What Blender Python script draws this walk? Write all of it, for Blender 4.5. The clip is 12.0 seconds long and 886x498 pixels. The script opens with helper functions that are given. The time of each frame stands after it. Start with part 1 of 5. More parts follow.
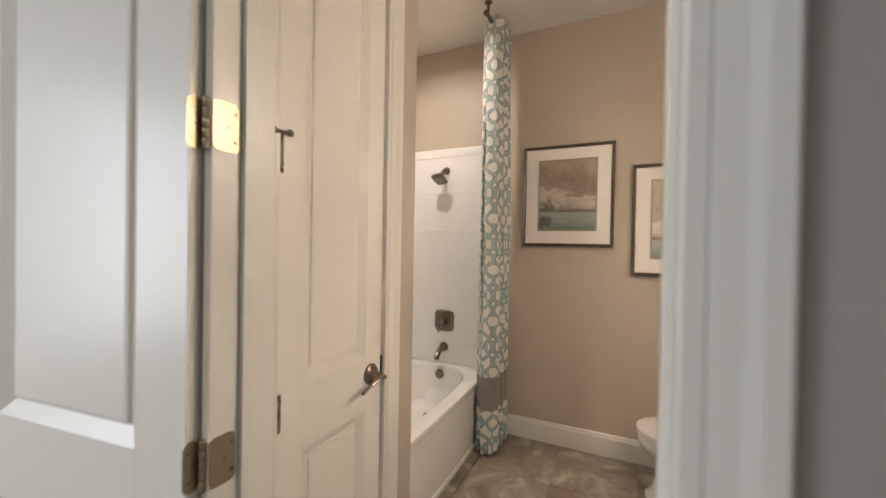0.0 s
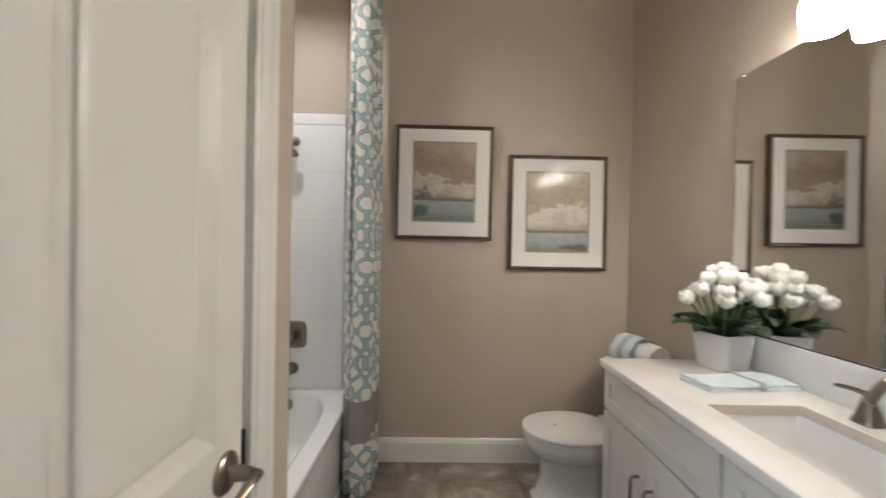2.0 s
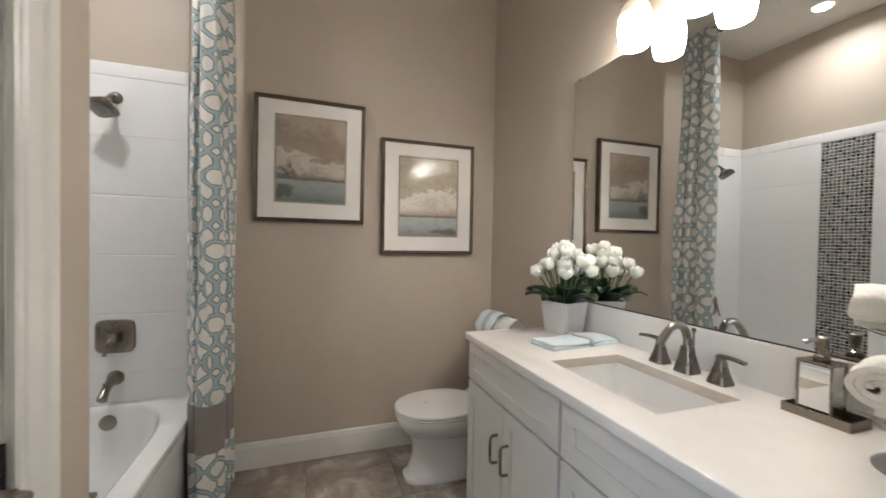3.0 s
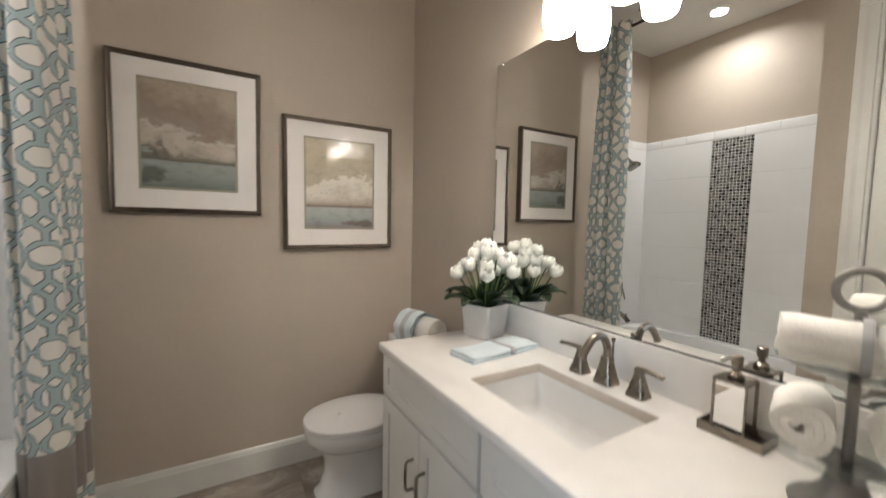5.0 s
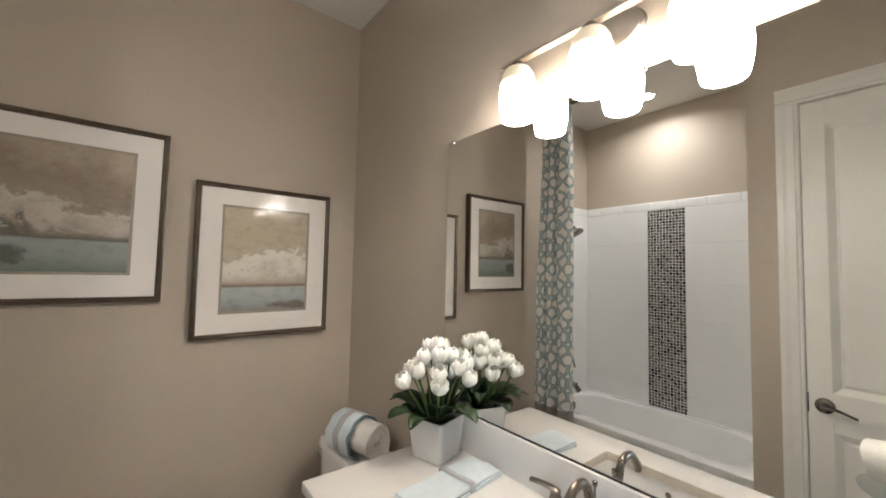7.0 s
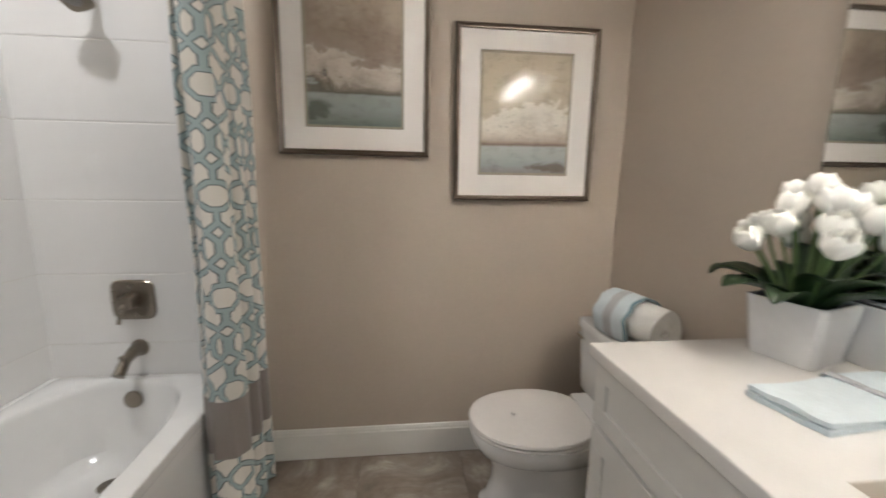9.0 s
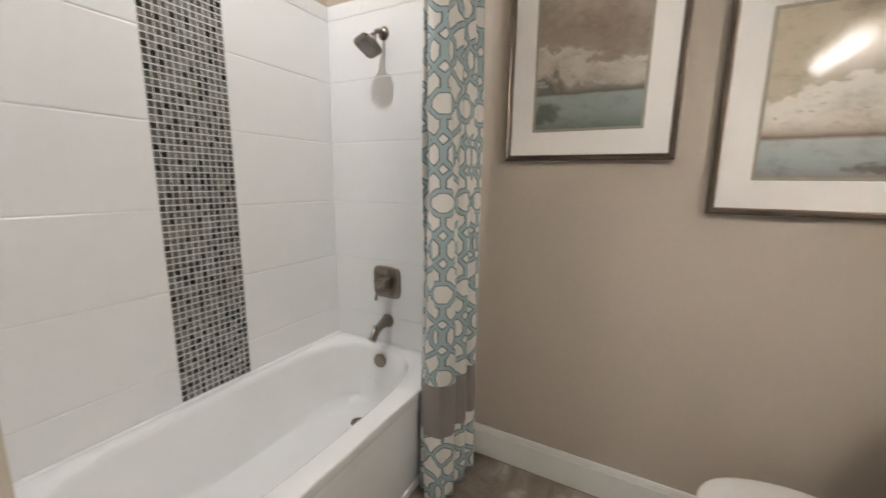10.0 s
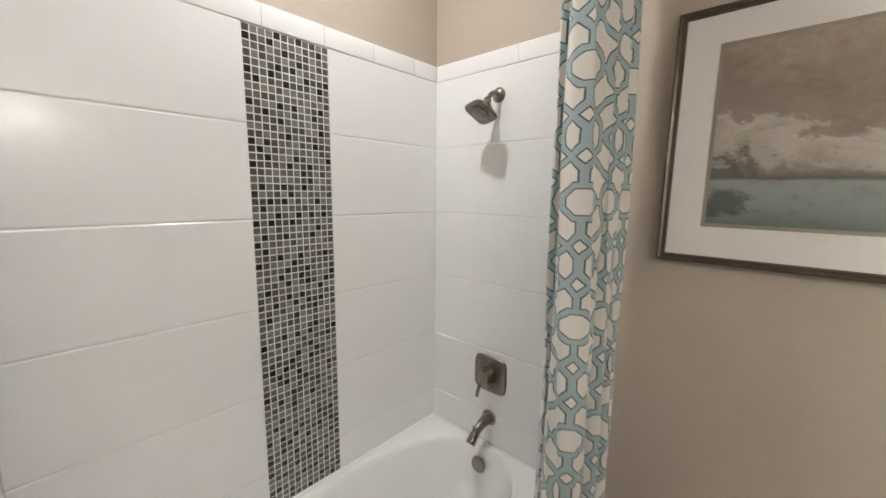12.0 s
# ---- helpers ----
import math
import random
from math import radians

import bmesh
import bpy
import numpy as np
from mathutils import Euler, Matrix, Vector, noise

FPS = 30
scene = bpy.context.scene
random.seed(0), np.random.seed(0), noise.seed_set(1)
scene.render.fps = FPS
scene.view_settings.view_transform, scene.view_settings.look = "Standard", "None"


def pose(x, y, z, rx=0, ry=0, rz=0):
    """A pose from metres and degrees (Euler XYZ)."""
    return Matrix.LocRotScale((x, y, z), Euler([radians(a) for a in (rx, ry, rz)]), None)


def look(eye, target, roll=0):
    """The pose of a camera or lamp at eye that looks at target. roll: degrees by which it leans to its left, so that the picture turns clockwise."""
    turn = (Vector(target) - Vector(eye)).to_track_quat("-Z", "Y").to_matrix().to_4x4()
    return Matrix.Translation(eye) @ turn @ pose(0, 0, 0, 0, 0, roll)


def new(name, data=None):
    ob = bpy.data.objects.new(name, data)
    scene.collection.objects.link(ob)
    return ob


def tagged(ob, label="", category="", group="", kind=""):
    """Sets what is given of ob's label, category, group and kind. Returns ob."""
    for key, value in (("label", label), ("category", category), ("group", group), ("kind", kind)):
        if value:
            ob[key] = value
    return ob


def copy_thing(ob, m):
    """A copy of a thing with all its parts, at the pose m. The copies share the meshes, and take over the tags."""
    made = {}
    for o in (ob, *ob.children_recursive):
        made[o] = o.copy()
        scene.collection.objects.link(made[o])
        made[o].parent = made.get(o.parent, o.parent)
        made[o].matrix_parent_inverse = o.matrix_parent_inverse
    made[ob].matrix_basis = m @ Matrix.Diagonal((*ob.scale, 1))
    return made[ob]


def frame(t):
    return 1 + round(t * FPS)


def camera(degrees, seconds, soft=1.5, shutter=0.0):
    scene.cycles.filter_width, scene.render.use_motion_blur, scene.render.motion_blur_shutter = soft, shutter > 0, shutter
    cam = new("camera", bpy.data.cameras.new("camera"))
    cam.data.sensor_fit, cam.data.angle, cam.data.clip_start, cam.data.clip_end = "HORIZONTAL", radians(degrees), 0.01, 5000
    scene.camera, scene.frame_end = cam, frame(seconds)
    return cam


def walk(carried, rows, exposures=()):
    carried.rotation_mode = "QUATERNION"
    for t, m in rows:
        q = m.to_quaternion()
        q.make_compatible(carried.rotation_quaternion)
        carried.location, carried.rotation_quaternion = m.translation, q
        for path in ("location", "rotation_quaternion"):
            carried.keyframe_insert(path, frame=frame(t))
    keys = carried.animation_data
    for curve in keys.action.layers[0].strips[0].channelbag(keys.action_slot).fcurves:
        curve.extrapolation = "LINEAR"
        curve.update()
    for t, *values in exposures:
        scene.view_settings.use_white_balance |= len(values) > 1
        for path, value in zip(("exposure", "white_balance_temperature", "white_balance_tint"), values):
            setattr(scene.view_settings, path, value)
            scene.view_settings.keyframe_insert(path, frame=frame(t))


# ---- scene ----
cam = camera(98.86, 12.0, shutter=0.4)
PATH = [
    (0, (0.020, 0.061, 1.357), (-0.836, 1.869, 1.338), 0.97),
    (0.5, (-0.138, 0.305, 1.354), (-0.993, 2.113, 1.339), 0.74),
    (1, (-0.237, 0.406, 1.356), (-1.060, 2.229, 1.345), 0.83),
    (1.5, (-0.342, 0.433, 1.337), (-0.884, 2.358, 1.329), 1.20),
    (2, (-0.362, 0.434, 1.323), (-0.331, 2.434, 1.307), 1.09),
    (2.5, (-0.334, 0.448, 1.283), (0.058, 2.409, 1.280), 0.94),
    (3, (-0.320, 0.461, 1.264), (0.334, 2.351, 1.228), 1.04),
    (3.2, (-0.318, 0.462, 1.256), (0.421, 2.319, 1.200), 1.07),
    (4.8, (-0.262, 0.551, 1.282), (0.723, 2.285, 1.137), 1.22),
    (5, (-0.209, 0.605, 1.342), (0.797, 2.327, 1.204), 1.12),
    (5.5, (-0.125, 0.697, 1.517), (0.995, 2.352, 1.452), 1.33),
    (6, (-0.094, 0.725, 1.579), (1.114, 2.317, 1.648), 1.35),
    (6.5, (-0.098, 0.751, 1.586), (1.154, 2.307, 1.697), 1.32),
    (6.7, (-0.103, 0.763, 1.568), (1.158, 2.311, 1.687), 1.26),
    (8.3, (-0.126, 1.017, 1.263), (0.662, 2.848, 1.093), 0.94),
    (8.5, (-0.135, 1.062, 1.249), (0.518, 2.938, 1.017), 0.95),
    (9, (-0.143, 1.131, 1.248), (0.070, 3.092, 0.917), 0.85),
    (9.5, (-0.089, 1.198, 1.250), (-0.531, 3.119, 0.909), 0.77),
    (10, (-0.097, 1.228, 1.281), (-1.028, 2.962, 0.928), 0.74),
    (10.5, (-0.145, 1.226, 1.346), (-1.292, 2.828, 1.003), 0.78),
    (11, (-0.179, 1.236, 1.402), (-1.398, 2.784, 1.056), 0.78),
    (11.5, (-0.211, 1.322, 1.510), (-1.495, 2.817, 1.166), 0.66),
    (12, (-0.335, 1.439, 1.554), (-1.665, 2.903, 1.260), 0.68),
]
EXPOSURES = [(0, 0.85, 7350, 15), (0.5, 0.75, 6600, 14), (1, 0.78, 6400, 13), (1.6, 0.79, 6150, 10), (3, 0.76, 6050, 10), (5, 0.77, 6200, 10), (6.5, 0.71, 6250, 10), (8.5, 0.82, 6050, 10), (10, 0.93, 6100, 10), (12, 0.91, 6150, 10)]
walk(cam, [(t, look(eye, target, roll)) for t, eye, target, roll in PATH], exposures=EXPOSURES)

# ---- world and large lights ----
def lamp(name, kind, at, energy, color, size=0.1, target=None, spread=180):
    data = bpy.data.lights.new(name, kind)
    data.energy, data.color = energy, color
    ob = new(name, data)
    ob.matrix_world = look(at, target or (at[0], at[1] + 0.0001, at[2] - 1))
    if kind == "AREA":
        data.shape, data.size, data.spread = "DISK", size, radians(spread)
    return ob


world = bpy.data.worlds.new("sky")
scene.world = world
world.use_nodes = True
sky = world.node_tree.nodes.new("ShaderNodeTexSky")
sky.sky_type, sky.sun_disc = "NISHITA", False
sky.sun_elevation, sky.sun_rotation = radians(40), radians(200)
back = world.node_tree.nodes["Background"]
world.node_tree.links.new(sky.outputs[0], back.inputs[0])
back.inputs[1].default_value = 0.1

CEIL = 2.88
SHADE_GLOW = 51.0
lamp("tub_can_lamp", "AREA", (-1.245, 2.055, CEIL - 0.012), 6.0, (1.0, 0.96, 0.91), 0.09, spread=155)
lamp("hall_can_lamp", "AREA", (-0.98, -1.5, CEIL - 0.012), 9, (1.0, 0.95, 0.89), 0.09, spread=140)
for lamp_y in (1.047, 1.277, 1.508):
    lamp("vanity_bulb", "AREA", (0.734, lamp_y, 1.968), 0.55, (1.0, 0.90, 0.79), 0.07)
# added fill for the hall's cool daylight; its window is unseen and placed freely
hall_fill_lamp = lamp("hall_daylight_fill", "AREA", (-2.62, -1.5, 1.5), 31, (0.66, 0.83, 1.0), 1.2, target=(0, -1.4, 1.4))
hall_fill_lamp.data.shape, hall_fill_lamp.data.size_y = "RECTANGLE", 1.5


# ---- materials ----
def nodes_of(name):
    m = bpy.data.materials.new(name)
    m.use_nodes = True
    nt = m.node_tree
    return m, nt, nt.nodes["Principled BSDF"], (lambda a, b: nt.links.new(a, b))


def noise_node(nt, link, vec, scale, detail=4, rough=0.55):
    n = nt.nodes.new("ShaderNodeTexNoise")
    n.inputs["Scale"].default_value, n.inputs["Detail"].default_value, n.inputs["Roughness"].default_value = scale, detail, rough
    link(vec, n.inputs["Vector"])
    return n


def ramp_node(nt, stops):
    r = nt.nodes.new("ShaderNodeValToRGB")
    e = r.color_ramp.elements
    while len(e) < len(stops):
        e.new(0.5)
    for el, (p, c) in zip(e, stops):
        el.position, el.color = p, (*c, 1)
    return r


def shade_of(c, k):
    return tuple(min(1, v * k) for v in c)


def surface(name, rgb, rough=0.5, metal=0.0, var=0.06, scale=3.0, grain=0.03, gscale=60.0, bump=0.0, bscale=150.0, bdist=0.001, coat=0.0, rvar=0.06, stretch=(1, 1, 1), pick=""):
    """A plain material with stains at one scale, grain at another, uneven gloss and fine relief."""
    m, nt, bsdf, link = nodes_of(name)
    tc = nt.nodes.new("ShaderNodeTexCoord")
    mp = nt.nodes.new("ShaderNodeMapping")
    mp.inputs["Scale"].default_value = stretch
    link(tc.outputs["Object"], mp.inputs["Vector"])
    vec = mp.outputs["Vector"]
    a, b = noise_node(nt, link, vec, scale), noise_node(nt, link, vec, gscale, 2)
    ra = ramp_node(nt, [(0.3, shade_of(rgb, 1 - var)), (0.7, shade_of(rgb, 1 + var))])
    link(a.outputs["Fac"], ra.inputs["Fac"])
    rb = ramp_node(nt, [(0.3, (1 - grain,) * 3), (0.7, (1 + 0 * grain,) * 3)])
    link(b.outputs["Fac"], rb.inputs["Fac"])
    mix = nt.nodes.new("ShaderNodeMix")
    mix.data_type, mix.blend_type = "RGBA", "MULTIPLY"
    mix.inputs["Factor"].default_value = 1
    link(ra.outputs["Color"], mix.inputs["A"])
    link(rb.outputs["Color"], mix.inputs["B"])
    out = mix.outputs["Result"]
    if pick:
        src = nt.nodes.new("ShaderNodeObjectInfo" if pick == "object" else "ShaderNodeNewGeometry")
        rp = ramp_node(nt, [(0.0, (0.99,) * 3), (1.0, (1.0,) * 3)])
        link(src.outputs["Random" if pick == "object" else "Random Per Island"], rp.inputs["Fac"])
        mx = nt.nodes.new("ShaderNodeMix")
        mx.data_type, mx.blend_type = "RGBA", "MULTIPLY"
        mx.inputs["Factor"].default_value = 1
        link(out, mx.inputs["A"])
        link(rp.outputs["Color"], mx.inputs["B"])
        out = mx.outputs["Result"]
    link(out, bsdf.inputs["Base Color"])
    mr = nt.nodes.new("ShaderNodeMapRange")
    mr.inputs["To Min"].default_value, mr.inputs["To Max"].default_value = max(0.02, rough - rvar), min(1, rough + rvar)
    link(a.outputs["Fac"], mr.inputs["Value"])
    link(mr.outputs["Result"], bsdf.inputs["Roughness"])
    bsdf.inputs["Metallic"].default_value = metal
    bsdf.inputs["Coat Weight"].default_value = coat
    bsdf.inputs["Coat Roughness"].default_value = 0.08
    if bump:
        bn = noise_node(nt, link, vec, bscale, 3)
        bp = nt.nodes.new("ShaderNodeBump")
        bp.inputs["Strength"].default_value, bp.inputs["Distance"].default_value = bump, bdist
        link(bn.outputs["Fac"], bp.inputs["Height"])
        link(bp.outputs["Normal"], bsdf.inputs["Normal"])
    return m


WALL = surface("greige_wall_paint", (0.485, 0.414, 0.338), 0.55, var=0.03, scale=1.5, bump=0.35, bscale=70, bdist=0.0016)
HALLWALL = surface("hall_wall_paint", (0.37, 0.345, 0.32), 0.6, var=0.03, scale=1.5, bump=0.3, bscale=70, bdist=0.0016)
CEILING = surface("ceiling_paint", (0.72, 0.70, 0.66), 0.8, var=0.03, bump=0.4, bscale=50, bdist=0.002)
TRIM = surface("white_trim_paint", (0.74, 0.72, 0.67), 0.32, var=0.02, scale=2, grain=0.02, bump=0.12, bscale=25, bdist=0.0006)
DOORPAINT = surface("white_door_paint", (0.78, 0.75, 0.69), 0.35, var=0.02, scale=1.2, grain=0.02, bump=0.12, bscale=40, bdist=0.0006)
CABINET = surface("cabinet_paint", (0.66, 0.64, 0.60), 0.4, var=0.02, grain=0.02, bump=0.06, bscale=60, bdist=0.0004)
QUARTZ = surface("white_quartz", (0.78, 0.75, 0.71), 0.22, var=0.03, scale=9, grain=0.04, gscale=260, rvar=0.03)
CERAMIC = surface("white_ceramic", (0.80, 0.79, 0.77), 0.09, var=0.01, grain=0.01, coat=0.5, rvar=0.02)
ACRYLIC = surface("white_tub_enamel", (0.82, 0.82, 0.81), 0.12, var=0.015, grain=0.01, coat=0.4, rvar=0.03)
TILE = surface("white_wall_tile", (0.83, 0.825, 0.815), 0.22, var=0.015, scale=4, grain=0.01, bump=0.25, bscale=6, bdist=0.0012, coat=0.12, rvar=0.03, pick="object")
GROUT = surface("white_grout", (0.76, 0.75, 0.72), 0.85, var=0.05, scale=20, bump=0.3, bscale=400, bdist=0.0005)
MOSGROUT = surface("light_mosaic_grout", (0.82, 0.81, 0.78), 0.85, var=0.05, scale=20, bump=0.3, bscale=400, bdist=0.0005)
FLOORGROUT = surface("taupe_floor_grout", (0.20, 0.165, 0.13), 0.9, var=0.08, scale=20, bump=0.3, bscale=300, bdist=0.0006)
NICKEL = surface("brushed_nickel", (0.27, 0.235, 0.195), 0.28, 1.0, var=0.05, scale=12, grain=0.06, gscale=300, rvar=0.05)
SATIN = surface("satin_nickel_hinge", (0.42, 0.34, 0.24), 0.42, 1.0, var=0.04, scale=20, grain=0.05, gscale=300)
BRONZE = surface("bronze_picture_frame", (0.135, 0.105, 0.078), 0.36, 0.75, var=0.15, scale=14, grain=0.2, gscale=140, bump=0.15, bscale=220, bdist=0.0005)
MATBOARD = surface("white_mat_board", (0.82, 0.775, 0.735), 0.85, var=0.01, grain=0.03, gscale=500)
FILLET = surface("taupe_fillet", (0.33, 0.29, 0.22), 0.5, var=0.1, scale=20)
VASE = surface("white_glazed_vase", (0.70, 0.68, 0.66), 0.25, var=0.03, scale=8, coat=0.2)
STEM = surface("green_stem", (0.10, 0.16, 0.05), 0.5, var=0.15, scale=30)
LEAF = surface("dark_green_leaf", (0.020, 0.042, 0.013), 0.40, var=0.25, scale=25, stretch=(1, 1, 0.2), bump=0.3, bscale=120, bdist=0.0008)
TERRY = surface("white_terry_cloth", (0.86, 0.83, 0.78), 0.95, var=0.04, scale=14, grain=0.10, gscale=260, bump=0.8, bscale=330, bdist=0.0012)
BLUETERRY = surface("pale_blue_cloth", (0.66, 0.725, 0.745), 0.92, var=0.07, scale=16, grain=0.10, gscale=240, bump=0.7, bscale=320, bdist=0.0010)
# slate blue of the towel fringe; also used as painted shade between folds
BLUEDARK = surface("slate_band_and_fold_shade", (0.20, 0.29, 0.33), 0.85, var=0.1, scale=25, bump=0.5, bscale=300, bdist=0.001)
RIBBON = surface("grey_satin_ribbon", (0.42, 0.42, 0.43), 0.35, var=0.06, scale=20)
GREYMETAL = surface("grey_metal_stand", (0.27, 0.26, 0.25), 0.38, 0.5, var=0.06, scale=12, grain=0.05)
# near black: latch plate, mirror channel, and gap shade painted on hinge leaves
BLACK = surface("black_and_gap_shade", (0.012, 0.011, 0.010), 0.7)
RUBBER = surface("grey_rubber", (0.36, 0.34, 0.31), 0.75)
PLATE = surface("satin_nickel_plate", (0.62, 0.56, 0.50), 0.42, 1.0, var=0.04, scale=15, grain=0.04, gscale=300)
# the same quartz, tanner: shade on the cut-out's sides put into the colour
CUTEDGE = surface("shaded_quartz_edge", (0.56, 0.495, 0.42), 0.5, var=0.05, scale=20, grain=0.06, gscale=260)
CHROME = surface("polished_chrome", (0.72, 0.72, 0.71), 0.08, 1.0, var=0.01, rvar=0.02)
SEAT = surface("white_seat_plastic", (0.74, 0.71, 0.68), 0.2, var=0.01, rvar=0.03)
PETAL = surface("white_tulip_petal", (0.95, 0.93, 0.865), 0.6, var=0.05, scale=40, grain=0.05, gscale=90, stretch=(1, 1, 0.25), bump=0.2, bscale=160, bdist=0.0006)
PETAL.node_tree.nodes["Principled BSDF"].inputs["Subsurface Weight"].default_value = 0.0
PETAL.node_tree.nodes["Principled BSDF"].inputs["Subsurface Scale"].default_value = 0.012


def mirror_glass():
    m, nt, bsdf, link = nodes_of("mirror_silver")
    bsdf.inputs["Base Color"].default_value = (0.83, 0.835, 0.82, 1)
    bsdf.inputs["Metallic"].default_value, bsdf.inputs["Roughness"].default_value = 1.0, 0.004
    return m


def pane_glass(name, tint=(1, 1, 1)):
    m, nt, bsdf, link = nodes_of(name)
    nt.nodes.remove(bsdf)
    fres, clear, gloss, mix = (nt.nodes.new(n) for n in ("ShaderNodeLayerWeight", "ShaderNodeBsdfTransparent", "ShaderNodeBsdfGlossy", "ShaderNodeMixShader"))
    clear.inputs["Color"].default_value = (*tint, 1)
    gloss.inputs["Roughness"].default_value = 0.08
    fres.inputs["Blend"].default_value = 0.5
    power, scaled = nt.nodes.new("ShaderNodeMath"), nt.nodes.new("ShaderNodeMath")
    power.operation, scaled.operation = "POWER", "MULTIPLY_ADD"
    power.inputs[1].default_value = 5
    scaled.inputs[1].default_value, scaled.inputs[2].default_value = 0.96, 0.015
    link(fres.outputs["Facing"], power.inputs[0])
    link(power.outputs[0], scaled.inputs[0])
    link(scaled.outputs[0], mix.inputs[0])
    link(clear.outputs[0], mix.inputs[1])
    link(gloss.outputs[0], mix.inputs[2])
    link(mix.outputs[0], nt.nodes["Material Output"].inputs["Surface"])
    return m


def glowing(name, rgb, strength, low=1.0, top=None):
    """A lit lamp: low is the share of glow at the top, where the bulb is farther from the glass, and top its warmer tint there."""
    m, nt, bsdf, link = nodes_of(name)
    tc = nt.nodes.new("ShaderNodeTexCoord")
    sep = nt.nodes.new("ShaderNodeSeparateXYZ")
    link(tc.outputs["Generated"], sep.inputs[0])
    mr = nt.nodes.new("ShaderNodeMapRange")
    mr.interpolation_type = "SMOOTHSTEP"
    mr.inputs["From Min"].default_value, mr.inputs["From Max"].default_value = 0.14, 0.74
    mr.inputs["To Min"].default_value, mr.inputs["To Max"].default_value = strength, strength * low
    link(sep.outputs["Z"], mr.inputs["Value"])
    tint = ramp_node(nt, [(0.35, rgb), (0.85, top or rgb)])
    link(sep.outputs["Z"], tint.inputs["Fac"])
    bsdf.inputs["Base Color"].default_value = (0.5, 0.48, 0.43, 1)
    bsdf.inputs["Roughness"].default_value = 0.3
    link(tint.outputs["Color"], bsdf.inputs["Emission Color"])
    link(mr.outputs["Result"], bsdf.inputs["Emission Strength"])
    return m


def mosaic_glass(name, rgb):
    m, nt, bsdf, link = nodes_of(name)
    src, tc = nt.nodes.new("ShaderNodeObjectInfo"), nt.nodes.new("ShaderNodeTexCoord")
    r = ramp_node(nt, [(0.0, shade_of(rgb, 0.86)), (1.0, shade_of(rgb, 1.16))])
    n = noise_node(nt, link, tc.outputs["Object"], 130, 2)
    mean = nt.nodes.new("ShaderNodeMath")
    mean.operation = "MULTIPLY_ADD"
    mean.inputs[1].default_value = 0.5
    half = nt.nodes.new("ShaderNodeMath")
    half.operation = "MULTIPLY"
    half.inputs[1].default_value = 0.5
    link(n.outputs["Fac"], half.inputs[0])
    link(src.outputs["Random"], mean.inputs[0])
    link(half.outputs[0], mean.inputs[2])
    link(mean.outputs[0], r.inputs["Fac"])
    link(r.outputs["Color"], bsdf.inputs["Base Color"])
    bsdf.inputs["Roughness"].default_value = 0.22
    bsdf.inputs["Coat Weight"].default_value = 0.15
    return m


def stone_floor():
    m, nt, bsdf, link = nodes_of("stone_look_floor_tile")
    tc = nt.nodes.new("ShaderNodeTexCoord")
    info = nt.nodes.new("ShaderNodeObjectInfo")
    add = nt.nodes.new("ShaderNodeVectorMath")
    add.operation = "MULTIPLY_ADD"
    comb = nt.nodes.new("ShaderNodeCombineXYZ")
    for k in range(3):
        link(info.outputs["Random"], comb.inputs[k])
    add.inputs[1].default_value = (7.3, 4.1, 5.7)
    link(comb.outputs[0], add.inputs[0])
    link(tc.outputs["Object"], add.inputs[2])
    a = noise_node(nt, link, add.outputs[0], 3.2, 7, 0.62)
    a.inputs["Distortion"].default_value = 1.1
    b = noise_node(nt, link, add.outputs[0], 26, 4)
    ra = ramp_node(nt, [(0.30, (0.17, 0.135, 0.105)), (0.45, (0.25, 0.205, 0.165)), (0.55, (0.33, 0.285, 0.235)), (0.65, (0.52, 0.47, 0.40))])
    rb = ramp_node(nt, [(0.35, (0.86, 0.86, 0.86)), (0.65, (1, 1, 1))])
    link(a.outputs["Fac"], ra.inputs["Fac"])
    link(b.outputs["Fac"], rb.inputs["Fac"])
    mx = nt.nodes.new("ShaderNodeMix")
    mx.data_type, mx.blend_type = "RGBA", "MULTIPLY"
    mx.inputs["Factor"].default_value = 1
    link(ra.outputs["Color"], mx.inputs["A"])
    link(rb.outputs["Color"], mx.inputs["B"])
    link(mx.outputs["Result"], bsdf.inputs["Base Color"])
    bsdf.inputs["Roughness"].default_value = 0.42
    bp = nt.nodes.new("ShaderNodeBump")
    bp.inputs["Strength"].default_value, bp.inputs["Distance"].default_value = 0.25, 0.002
    link(b.outputs["Fac"], bp.inputs["Height"])
    link(bp.outputs["Normal"], bsdf.inputs["Normal"])
    return m


